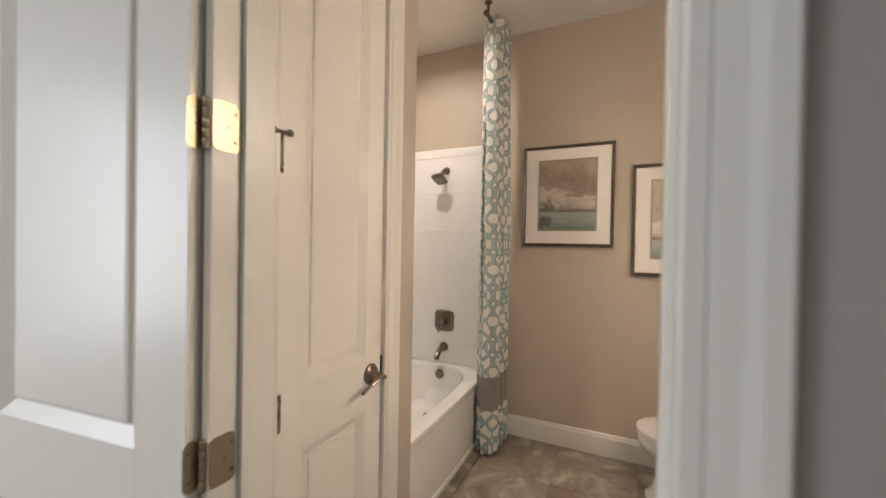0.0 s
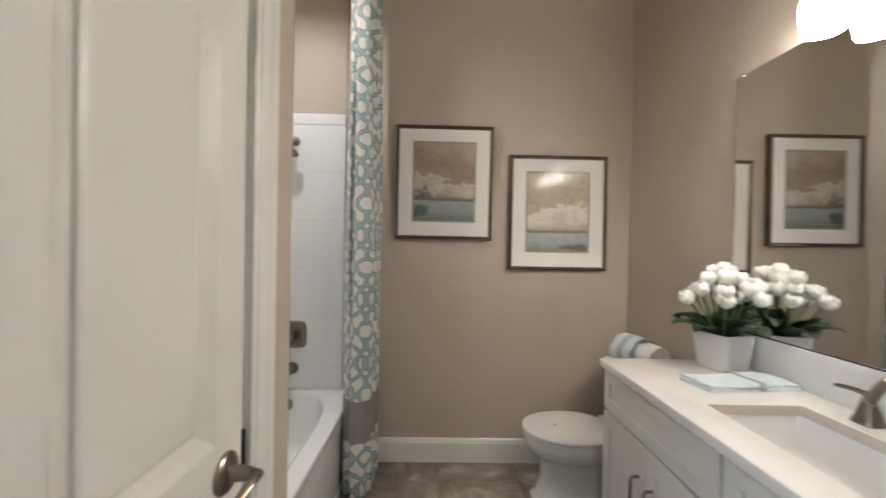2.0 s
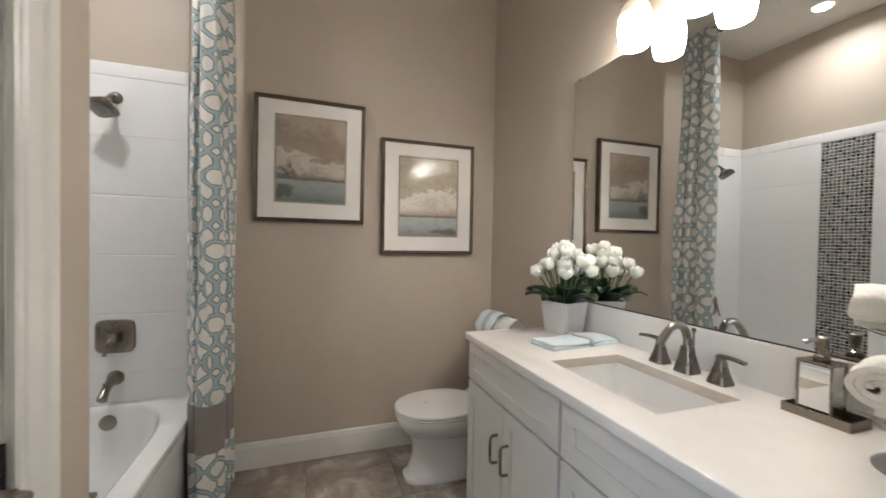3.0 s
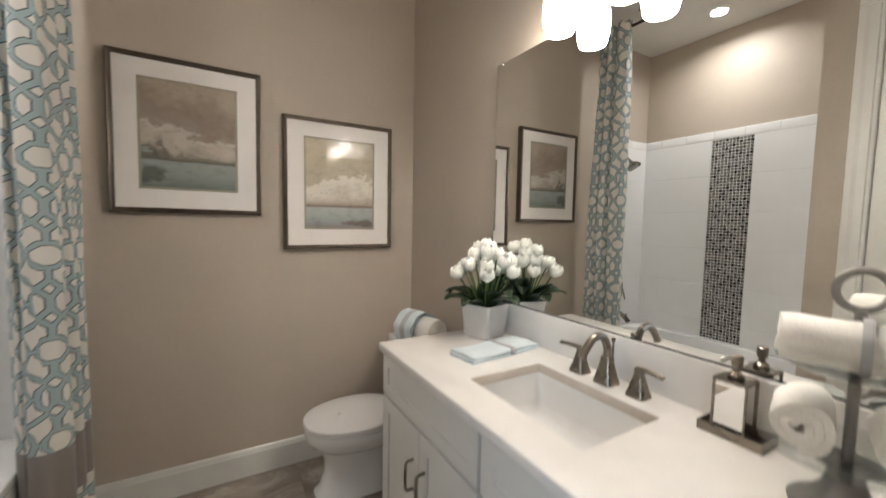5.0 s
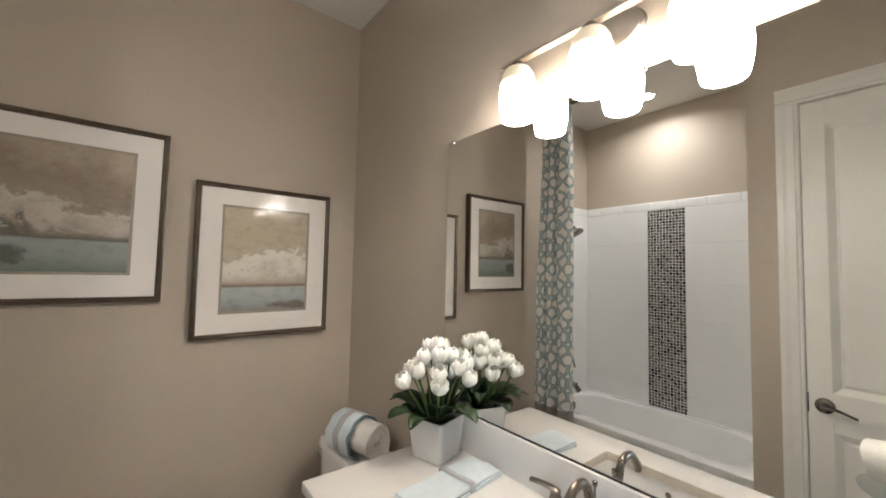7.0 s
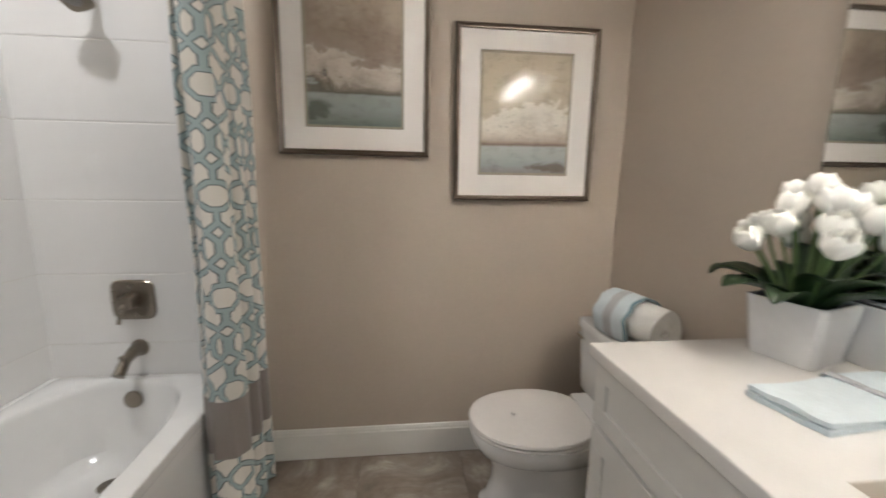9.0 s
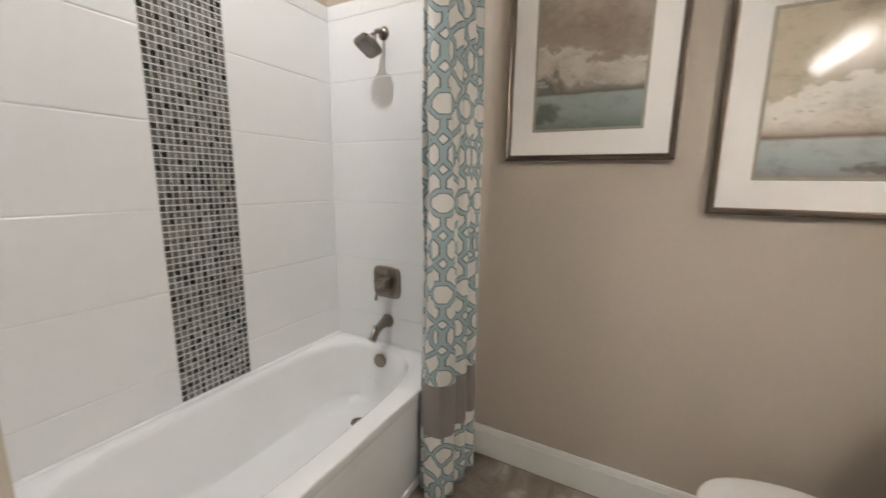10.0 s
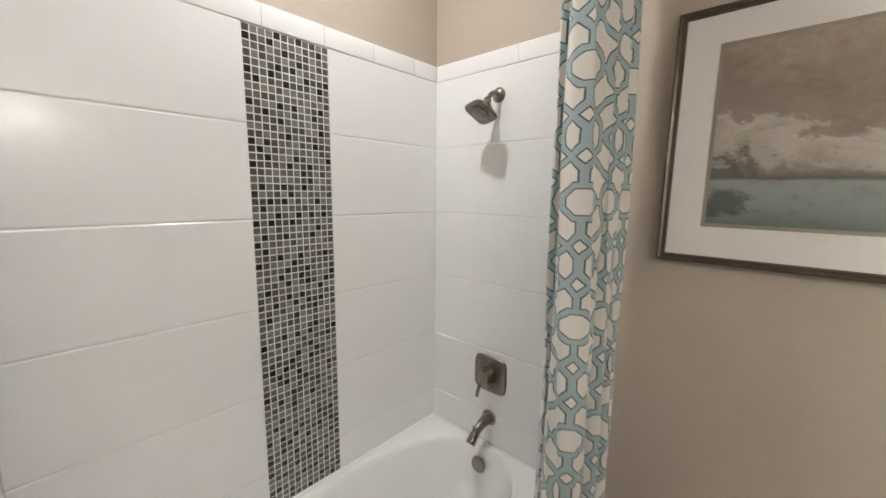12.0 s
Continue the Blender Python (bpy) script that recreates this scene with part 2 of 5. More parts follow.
def seascape(name, seed, stops, breakup, slope, patch, patch_at):
    """A loose painted sea and sky: bands from bottom to top, broken up by brushy noise, with one dark patch in the water."""
    m, nt, bsdf, link = nodes_of(name)
    tc = nt.nodes.new("ShaderNodeTexCoord")
    sep = nt.nodes.new("ShaderNodeSeparateXYZ")
    link(tc.outputs["Generated"], sep.inputs[0])

    def mapped(loc, scale):
        mp = nt.nodes.new("ShaderNodeMapping")
        mp.inputs["Location"].default_value, mp.inputs["Scale"].default_value = loc, scale
        link(tc.outputs["Generated"], mp.inputs["Vector"])
        return mp.outputs["Vector"]

    def ranged(src, f0, f1, t0, t1):
        n = nt.nodes.new("ShaderNodeMapRange")
        for key, v in (("From Min", f0), ("From Max", f1), ("To Min", t0), ("To Max", t1)):
            n.inputs[key].default_value = v
        link(src, n.inputs["Value"])
        return n.outputs["Result"]

    def maths(op, a, b):
        n = nt.nodes.new("ShaderNodeMath")
        n.operation = op
        for k, v in enumerate((a, b)):
            if isinstance(v, (int, float)):
                n.inputs[k].default_value = v
            else:
                link(v, n.inputs[k])
        return n.outputs[0]

    def blend(mode, fac, a, b):
        mx = nt.nodes.new("ShaderNodeMix")
        mx.data_type, mx.blend_type = "RGBA", mode
        for key, v in (("Factor", fac), ("A", a), ("B", b)):
            if isinstance(v, (int, float, tuple)):
                mx.inputs[key].default_value = v
            else:
                link(v, mx.inputs[key])
        return mx.outputs["Result"]

    broad = noise_node(nt, link, mapped((seed, seed * 0.7, seed * 1.3), (1.3, 1, 2.0)), 1.8, 8, 0.66)
    broad.inputs["Distortion"].default_value = 0.5
    torn = noise_node(nt, link, mapped((seed * 2, 0, seed), (5.0, 1, 9.0)), 1.6, 5, 0.75)
    calm = ranged(sep.outputs["Z"], 0.27, 0.40, 0.04, 1.0)
    wave = maths("ADD", ranged(broad.outputs["Fac"], 0.3, 0.7, -breakup, breakup), ranged(torn.outputs["Fac"], 0.35, 0.65, -0.05, 0.05))
    tilt = maths("MULTIPLY", maths("SUBTRACT", sep.outputs["X"], 0.5), slope)
    height = maths("ADD", sep.outputs["Z"], maths("MULTIPLY", maths("ADD", wave, tilt), calm))
    r = ramp_node(nt, stops)
    link(height, r.inputs["Fac"])
    wash = noise_node(nt, link, mapped((seed * 3, 0, seed), (2.2, 1, 4.6)), 2.4, 8, 0.72)
    rw = ramp_node(nt, [(0.34, (0.62, 0.59, 0.57)), (0.5, (1, 1, 1)), (0.68, (1, 1, 1))])
    link(wash.outputs["Fac"], rw.inputs["Fac"])
    out = blend("MULTIPLY", 0.6, r.outputs["Color"], rw.outputs["Color"])
    # short dark brush flecks along the cloud foot and a dark patch in the water
    fleck = noise_node(nt, link, mapped((seed, 0, 2 * seed), (9.0, 1, 20.0)), 1.5, 3, 0.6)
    near = maths("MULTIPLY", ranged(sep.outputs["Z"], 0.26, 0.34, 0, 1), ranged(sep.outputs["Z"], 0.42, 0.56, 1, 0))
    out = blend("MIX", maths("MULTIPLY", maths("MULTIPLY", ranged(fleck.outputs["Fac"], 0.60, 0.66, 0, 1), near), 0.55), out, (0.16, 0.13, 0.10, 1))
    dx = maths("MULTIPLY", maths("SUBTRACT", sep.outputs["X"], patch_at[0]), 1.0 / patch_at[2])
    dz = maths("MULTIPLY", maths("SUBTRACT", sep.outputs["Z"], patch_at[1]), 1.0 / patch_at[3])
    far = maths("SQRT", maths("ADD", maths("MULTIPLY", dx, dx), maths("MULTIPLY", dz, dz)), 0.0)
    edge = maths("ADD", far, ranged(torn.outputs["Fac"], 0.3, 0.7, -0.55, 0.55))
    out = blend("MIX", ranged(edge, 0.55, 1.0, 0.8, 0.0), out, (*patch, 1))
    link(out, bsdf.inputs["Base Color"])
    bsdf.inputs["Roughness"].default_value = 0.7
    return m


def trellis_cloth():
    """Cream cloth with a teal trellis outlined in slate, and one taupe band near the hem. UVs are metres of cloth."""
    m, nt, bsdf, link = nodes_of("trellis_curtain_cloth")
    uv = nt.nodes.new("ShaderNodeUVMap")
    uv.uv_map = "cloth"
    half_w, half_h, squeeze = 0.100, 0.1705, 0.1645 / 0.1705

    def math_node(op, a, b=None, c=None):
        n = nt.nodes.new("ShaderNodeMath")
        n.operation = op
        for k, v in enumerate((a, b, c)):
            if v is None:
                continue
            if isinstance(v, (int, float)):
                n.inputs[k].default_value = v
            else:
                link(v, n.inputs[k])
        return n.outputs[0]

    sep = nt.nodes.new("ShaderNodeSeparateXYZ")
    link(uv.outputs["UV"], sep.inputs[0])
    x = math_node("PINGPONG", sep.outputs["X"], half_w)
    y = math_node("PINGPONG", math_node("MULTIPLY", math_node("ADD", sep.outputs["Y"], 0.111), 1 / squeeze), half_h)
    comb = nt.nodes.new("ShaderNodeCombineXYZ")
    link(x, comb.inputs[0])
    link(y, comb.inputs[1])
    p = comb.outputs[0]

    def vmath(op, a, b=None, scale=None):
        n = nt.nodes.new("ShaderNodeVectorMath")
        n.operation = op
        for k, v in enumerate((a, b)):
            if v is None:
                continue
            if isinstance(v, tuple):
                n.inputs[k].default_value = v
            else:
                link(v, n.inputs[k])
        if scale is not None:
            link(scale, n.inputs["Scale"])
        return n.outputs["Value"] if op in ("DOT_PRODUCT", "LENGTH") else n.outputs["Vector"]

    def segment(ax, ay, bx, by):
        d = (bx - ax, by - ay, 0)
        pa = vmath("SUBTRACT", p, (ax, ay, 0))
        h = math_node("MULTIPLY", vmath("DOT_PRODUCT", pa, d), 1 / (d[0] ** 2 + d[1] ** 2))
        h = math_node("MINIMUM", math_node("MAXIMUM", h, 0.0), 1.0)
        dv = nt.nodes.new("ShaderNodeVectorMath")
        dv.operation = "SCALE"
        dv.inputs[0].default_value = d
        link(h, dv.inputs["Scale"])
        return vmath("LENGTH", vmath("SUBTRACT", pa, dv.outputs["Vector"]))

    def octagon(cx, cy, r):
        ax = math_node("ABSOLUTE", math_node("SUBTRACT", x, cx))
        ay = math_node("ABSOLUTE", math_node("SUBTRACT", y, cy))
        dg = math_node("MULTIPLY", math_node("ADD", ax, ay), 0.74)
        return math_node("ABSOLUTE", math_node("SUBTRACT", math_node("MAXIMUM", math_node("MAXIMUM", ax, ay), dg), r))

    bits = [octagon(0, 0, 0.0435), octagon(half_w, half_h, 0.025)]
    for s in ((0, 0.0435, 0, 0.085), (0, 0.085, 0.025, 0.118), (0.025, 0.118, 0.002, 0.150), (0.002, 0.150, 0.002, half_h), (0.0435, 0, 0.068, 0), (0.068, 0, 0.077, 0.030), (0.077, 0.030, half_w, 0.060),
              (half_w, 0.060, 0.060, 0.090), (0.060, 0.090, 0.025, 0.118), (0.025, 0.118, 0.050, 0.142), (0.050, 0.142, 0.054, half_h), (0.054, half_h, half_w - 0.025, half_h), (half_w, 0.060, half_w, half_h - 0.025)):
        bits.append(segment(*s))
    d = bits[0]
    for b in bits[1:]:
        d = math_node("MINIMUM", d, b)
    wob = noise_node(nt, link, uv.outputs["UV"], 60, 2)
    d = math_node("ADD", d, math_node("MULTIPLY", math_node("SUBTRACT", wob.outputs["Fac"], 0.5), 0.002))
    r = ramp_node(nt, [(0.0, (0.36, 0.445, 0.455)), (0.33, (0.37, 0.455, 0.465)), (0.36, (0.08, 0.105, 0.115)), (0.49, (0.08, 0.105, 0.115)), (0.53, (0.76, 0.725, 0.66)), (1.0, (0.76, 0.725, 0.66))])
    link(math_node("MULTIPLY", d, 50.0), r.inputs["Fac"])
    band = math_node("MULTIPLY", math_node("GREATER_THAN", sep.outputs["Y"], 0.295), math_node("LESS_THAN", sep.outputs["Y"], 0.512))
    mx = nt.nodes.new("ShaderNodeMix")
    mx.data_type = "RGBA"
    mx.inputs["B"].default_value = (0.255, 0.225, 0.205, 1)
    link(band, mx.inputs["Factor"])
    link(r.outputs["Color"], mx.inputs["A"])
    weave = noise_node(nt, link, uv.outputs["UV"], 420, 2)
    rw = ramp_node(nt, [(0.3, (0.88,) * 3), (0.7, (1.0,) * 3)])
    link(weave.outputs["Fac"], rw.inputs["Fac"])
    mw = nt.nodes.new("ShaderNodeMix")
    mw.data_type, mw.blend_type = "RGBA", "MULTIPLY"
    mw.inputs["Factor"].default_value = 1
    link(mx.outputs["Result"], mw.inputs["A"])
    link(rw.outputs["Color"], mw.inputs["B"])
    link(mw.outputs["Result"], bsdf.inputs["Base Color"])
    bsdf.inputs["Roughness"].default_value = 0.8
    bsdf.inputs["Sheen Weight"].default_value = 0.15
    bp = nt.nodes.new("ShaderNodeBump")
    bp.inputs["Strength"].default_value, bp.inputs["Distance"].default_value = 0.4, 0.0008
    link(weave.outputs["Fac"], bp.inputs["Height"])
    link(bp.outputs["Normal"], bsdf.inputs["Normal"])
    return m


MIRROR = mirror_glass()
GLASS = pane_glass("picture_glass")
CLEARGLASS = pane_glass("clear_dish_glass", (0.93, 0.95, 0.95))
SHADE = glowing("lit_opal_glass", (1.0, 0.915, 0.82), SHADE_GLOW, 0.006, (1.0, 0.76, 0.42))
CANLIGHT = glowing("lit_can_diffuser", (1.0, 0.90, 0.78), 14.0)
MOSAICS = [mosaic_glass(n, c) for n, c in (("black_glass_mosaic", (0.016, 0.013, 0.010)), ("charcoal_glass_mosaic", (0.075, 0.067, 0.057)), ("grey_glass_mosaic", (0.125, 0.116, 0.104)), ("pale_grey_glass_mosaic", (0.19, 0.18, 0.165)))]
FLOORTILE = stone_floor()
CLOTH = trellis_cloth()
ART_A = seascape("stormy_seascape_print", 2.3, [(0.0, (0.16, 0.19, 0.16)), (0.06, (0.215, 0.24, 0.21)), (0.14, (0.275, 0.305, 0.28)), (0.245, (0.31, 0.335, 0.31)), (0.262, (0.13, 0.12, 0.095)), (0.29, (0.25, 0.215, 0.17)), (0.33, (0.44, 0.385, 0.32)), (0.43, (0.50, 0.44, 0.375)), (0.50, (0.56, 0.505, 0.44)), (0.545, (0.33, 0.27, 0.215)), (0.74, (0.28, 0.22, 0.17)), (1.0, (0.42, 0.345, 0.265))], 0.15, 0.20, (0.07, 0.08, 0.06), (0.10, 0.12, 0.20, 0.09))
ART_B = seascape("calm_seascape_print", 7.9, [(0.0, (0.26, 0.24, 0.215)), (0.06, (0.31, 0.335, 0.325)), (0.15, (0.39, 0.415, 0.40)), (0.225, (0.43, 0.45, 0.425)), (0.245, (0.21, 0.15, 0.11)), (0.275, (0.46, 0.38, 0.30)), (0.33, (0.62, 0.555, 0.47)), (0.43, (0.72, 0.665, 0.58)), (0.515, (0.74, 0.69, 0.60)), (0.55, (0.50, 0.435, 0.33)), (0.75, (0.475, 0.41, 0.30)), (1.0, (0.50, 0.43, 0.32))], 0.12, -0.10, (0.13, 0.095, 0.07), (0.85, 0.05, 0.30, 0.05))


# ---- builders ----
ORIGIN = {}


def finish(name, bm, material, smooth=True):
    me = bpy.data.meshes.new(name)
    bmesh.ops.recalc_face_normals(bm, faces=bm.faces)
    bm.to_mesh(me)
    bm.free()
    me.materials.append(material)
    if smooth:
        me.polygons.foreach_set("use_smooth", [True] * len(me.polygons))
        me.set_sharp_from_angle(angle=radians(38))
    return me


def structure(name, bm, material, label="", smooth=False):
    ob = new(name, finish(name, bm, material, smooth))
    ORIGIN[ob.name] = Vector((0, 0, 0))
    return tagged(ob, label, name.split("_")[0], kind="structure")


def thing(name, at, label, category, group="", kind=""):
    ob = new(name)
    ob.empty_display_size = 0.05
    ob.location = at
    ORIGIN[ob.name] = Vector(at)
    return tagged(ob, label, category, group, kind)


def part(name, bm, material, parent, label="", smooth=True):
    origin = ORIGIN[parent.name]
    bmesh.ops.translate(bm, vec=-origin, verts=bm.verts)
    ob = new(name, finish(name, bm, material, smooth))
    ob.parent = parent
    ORIGIN[ob.name] = origin
    return tagged(ob, label)


def add_box(bm, x0, x1, y0, y1, z0, z1, bevel=0.0, m=None, seg=2):
    vs = [bm.verts.new((x, y, z)) for x in (x0, x1) for y in (y0, y1) for z in (z0, z1)]
    fs = [bm.faces.new([vs[i] for i in f]) for f in ((0, 1, 3, 2), (4, 6, 7, 5), (0, 4, 5, 1), (2, 3, 7, 6), (0, 2, 6, 4), (1, 5, 7, 3))]
    if m is not None:
        for v in vs:
            v.co = m @ v.co
    if bevel:
        edges = list({e for f in fs for e in f.edges})
        bmesh.ops.bevel(bm, geom=edges, offset=bevel, segments=seg, affect="EDGES", profile=0.6)
    return bm


def box(x0, x1, y0, y1, z0, z1, bevel=0.0, m=None, seg=2):
    return add_box(bmesh.new(), x0, x1, y0, y1, z0, z1, bevel, m, seg)


def boxes(*rows):
    bm = bmesh.new()
    for r in rows:
        add_box(bm, *r)
    return bm


def add_loft(bm, rings, caps=True, closed=False):
    vr = [[bm.verts.new(p) for p in ring] for ring in rings]
    n = len(vr[0])
    pairs = list(zip(vr, vr[1:])) + ([(vr[-1], vr[0])] if closed else [])
    for a, b in pairs:
        for i in range(n):
            bm.faces.new((a[i], a[(i + 1) % n], b[(i + 1) % n], b[i]))
    if caps and not closed:
        bm.faces.new(vr[0][::-1])
        bm.faces.new(vr[-1])
    return bm


def loft(rings, caps=True, closed=False):
    return add_loft(bmesh.new(), rings, caps, closed)


def lathe(profile, m=None, seg=24, bm=None, caps=True):
    m = m or Matrix()
    rings = [[m @ Vector((max(r, 0.0002) * math.cos(2 * math.pi * k / seg), max(r, 0.0002) * math.sin(2 * math.pi * k / seg), z)) for k in range(seg)] for r, z in profile]
    return add_loft(bm or bmesh.new(), rings, caps)


def sweep(points, radii, seg=12, flat=1.0, bm=None, up=(0, 0, 1)):
    """A tube along points; radii per point; flat squeezes it along the second cross axis."""
    pts = [Vector(p) for p in points]
    rings = []
    side = None
    for i, p in enumerate(pts):
        t = (pts[min(i + 1, len(pts) - 1)] - pts[max(i - 1, 0)]).normalized()
        if side is None:
            side = t.cross(Vector(up))
            if side.length < 0.01:
                side = t.cross(Vector((0, 1, 0)))
        side = (side - t * side.dot(t)).normalized()
        over = side.cross(t)
        r = radii[i] if isinstance(radii, (list, tuple)) else radii
        rings.append([p + side * r * math.cos(2 * math.pi * k / seg) + over * r * flat * math.sin(2 * math.pi * k / seg) for k in range(seg)])
    return add_loft(bm or bmesh.new(), rings)


def curve_points(ctrl, steps=6):
    """Catmull-Rom through the control points."""
    p = [Vector(c) for c in ctrl]
    p = [2 * p[0] - p[1]] + p + [2 * p[-1] - p[-2]]
    out = []
    for i in range(1, len(p) - 2):
        for k in range(steps):
            t = k / steps
            a, b, c, d = p[i - 1], p[i], p[i + 1], p[i + 2]
            out.append(0.5 * (2 * b + (c - a) * t + (2 * a - 5 * b + 4 * c - d) * t * t + (3 * b - a - 3 * c + d) * t ** 3))
    return out + [p[-2]]


def rounded(cx, cy, hx, hy, n, z, count=48):
    """A superellipse ring: n = 2 is an ellipse, a large n a rectangle."""
    out = []
    for k in range(count):
        c, s = math.cos(2 * math.pi * (k + 0.5) / count), math.sin(2 * math.pi * (k + 0.5) / count)
        r = (abs(c) ** n + abs(s) ** n) ** (-1 / n)
        out.append(Vector((cx + hx * c * r, cy + hy * s * r, z)))
    return out


def along(direction):
    return Vector((0, 0, 1)).rotation_difference(Vector(direction)).to_matrix().to_4x4()


def at(x, y, z, direction=(0, 0, 1)):
    return Matrix.Translation((x, y, z)) @ along(direction)


# ---- large structure ----
NORTH, EAST, TUBX, WEST, WING = 2.755, 0.820, -1.578, -0.705, 1.330
FURR = 2.750
structure("floor", box(-2.8, 1.8, -2.8, 3.0, -0.12, -0.006), FLOORGROUT, "taupe grout bed under stone-look floor tiles")
structure("ceiling", boxes((-2.8, 1.8, -2.8, 3.0, CEIL, CEIL + 0.12)), CEILING, "white textured painted ceiling")
structure("wall_north", boxes((-0.925, 1.0, NORTH, 2.92, 0, CEIL)), WALL, "greige painted wall behind the framed prints")
structure("wall_east", boxes((EAST, 0.95, 0.598, NORTH, 0, CEIL)), WALL, "greige painted wall behind the vanity mirror")
structure("wall_tub", boxes((-1.72, TUBX, 1.19, FURR, 0, CEIL)), WALL, "greige painted wall above white bath tiles")
structure("wall_plumbing", boxes((-1.9, -0.925, FURR, 2.92, 0, CEIL)), WALL, "greige wall carrying the shower fittings")
structure("wall_wing", boxes((TUBX, WEST, 1.205, WING, 0, CEIL)), WALL, "greige wing wall at the foot of the bathtub")
structure("wall_west", boxes((-0.815, WEST, 1.134, 1.205, 0, CEIL), (-0.815, WEST, 0.598, 0.687, 0, CEIL), (-0.815, WEST, 0.687, 1.134, 2.354, CEIL)), WALL, "greige wall around the narrow closet door")
structure("wall_closet", boxes((-1.45, -1.35, 0.598, 1.205, 0, CEIL)), WALL, "plain wall at the back of the closet")
structure("wall_entry", boxes((-2.8, -0.638, 0.503, 0.593, 0, CEIL), (0.095, 1.8, 0.503, 0.593, 0, CEIL), (-0.638, 0.095, 0.503, 0.593, 2.36, CEIL)), HALLWALL, "grey painted wall around the bathroom doorway")
# unseen hall walls, with an opening made for the added daylight lamp
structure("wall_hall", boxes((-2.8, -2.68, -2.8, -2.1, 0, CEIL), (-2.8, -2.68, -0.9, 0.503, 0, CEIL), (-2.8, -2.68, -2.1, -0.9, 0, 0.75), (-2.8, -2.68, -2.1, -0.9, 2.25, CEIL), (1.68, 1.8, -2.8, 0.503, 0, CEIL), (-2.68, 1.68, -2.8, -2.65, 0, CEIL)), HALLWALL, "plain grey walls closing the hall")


def moulding(bm, length, width, depth, m):
    """A casing board: a stepped profile, thick at the back edge, swept along its length."""
    prof = [(0, 0), (0, depth * 0.55), (width * 0.05, depth * 0.7), (width * 0.16, depth * 0.62), (width * 0.22, depth * 0.82), (width * 0.55, depth * 0.86), (width * 0.72, depth), (width * 0.96, depth), (width, depth * 0.9), (width, 0)]
    rings = [[m @ Vector((u, d, w)) for u, d in prof] for w in (0, length)]
    return add_loft(bm, rings)


def casing(name, m, width_open, height, label, cw=0.082, depth=0.017, legs=(True, True)):
    """Three casing boards round an opening: local u across, d out of the wall, w up."""
    ob = structure(name, moulding(bmesh.new(), width_open + 2 * cw, cw, depth, m @ Matrix.Translation((-cw, 0, height)) @ Matrix(((0, 0, 1, 0), (0, 1, 0, 0), (1, 0, 0, 0), (0, 0, 0, 1)))), TRIM, label)
    if legs[1]:
        part("casing_leg", moulding(bmesh.new(), height, cw, depth, m @ Matrix.Translation((width_open, 0, 0))), TRIM, ob, smooth=False)
    if legs[0]:
        part("casing_leg", moulding(bmesh.new(), height, cw, depth, m @ Matrix.Translation((0, 0, 0)) @ Matrix.Diagonal((-1, 1, 1, 1))), TRIM, ob, smooth=False)
    return ob


TO_EAST = Matrix(((0, 1, 0, 0), (1, 0, 0, 0), (0, 0, 1, 0), (0, 0, 0, 1)))     # u -> y, d -> x
TO_SOUTH = Matrix(((1, 0, 0, 0), (0, -1, 0, 0), (0, 0, 1, 0), (0, 0, 0, 1)))   # u -> x, d -> -y
casing("trim_closet", Matrix.Translation((WEST, 0.690, 0)) @ TO_EAST, 0.438, 2.347, "white painted stepped casing round the closet door", cw=0.085)
casing("trim_entry", Matrix.Translation((-0.622, 0.503, 0)) @ TO_SOUTH, 0.698, 2.349, "white painted casing on the hall side of the doorway")
TO_NORTH = Matrix(((1, 0, 0, 0), (0, 1, 0, 0), (0, 0, 1, 0), (0, 0, 0, 1)))
casing("trim_entry_inside", Matrix.Translation((-0.622, 0.593, 0)) @ TO_NORTH, 0.698, 2.349, "white painted casing on the bathroom side of the doorway", legs=(False, True))
jamb = structure("trim_jamb", boxes((-0.6375, -0.618, 0.478, 0.608, 0, 2.345, 0.0015)), TRIM, "white painted door jamb with a stop moulding")
part("jamb_board", boxes((0.072, 0.092, 0.488, 0.608, 0, 2.345, 0.0015)), TRIM, jamb, smooth=False)
part("head_board", boxes((-0.618, 0.072, 0.488, 0.608, 2.345, 2.36)), TRIM, jamb, smooth=False)
part("door_stop", boxes((-0.618, -0.606, 0.533, 0.560, 0, 2.345, 0.002)), TRIM, jamb, smooth=False)
part("door_stop", boxes((0.060, 0.072, 0.533, 0.560, 0, 2.345, 0.002)), TRIM, jamb, smooth=False)
closet_jamb = structure("trim_closet_jamb", boxes((-0.815, WEST, 0.687, 0.694, 0, 2.347), (-0.815, WEST, 1.127, 1.134, 0, 2.347), (-0.815, WEST, 0.694, 1.127, 2.347, 2.354)), TRIM, "white painted closet door jamb")


def baseboard(name, m, length, label):
    prof = [(0, 0), (0.014, 0), (0.014, 0.118), (0.011, 0.124), (0.010, 0.132), (0.006, 0.142), (0, 0.145)]
    rings = [[m @ Vector((u, d, w)) for d, w in prof] for u in (0, length)]
    return structure(name, loft(rings), TRIM, label)


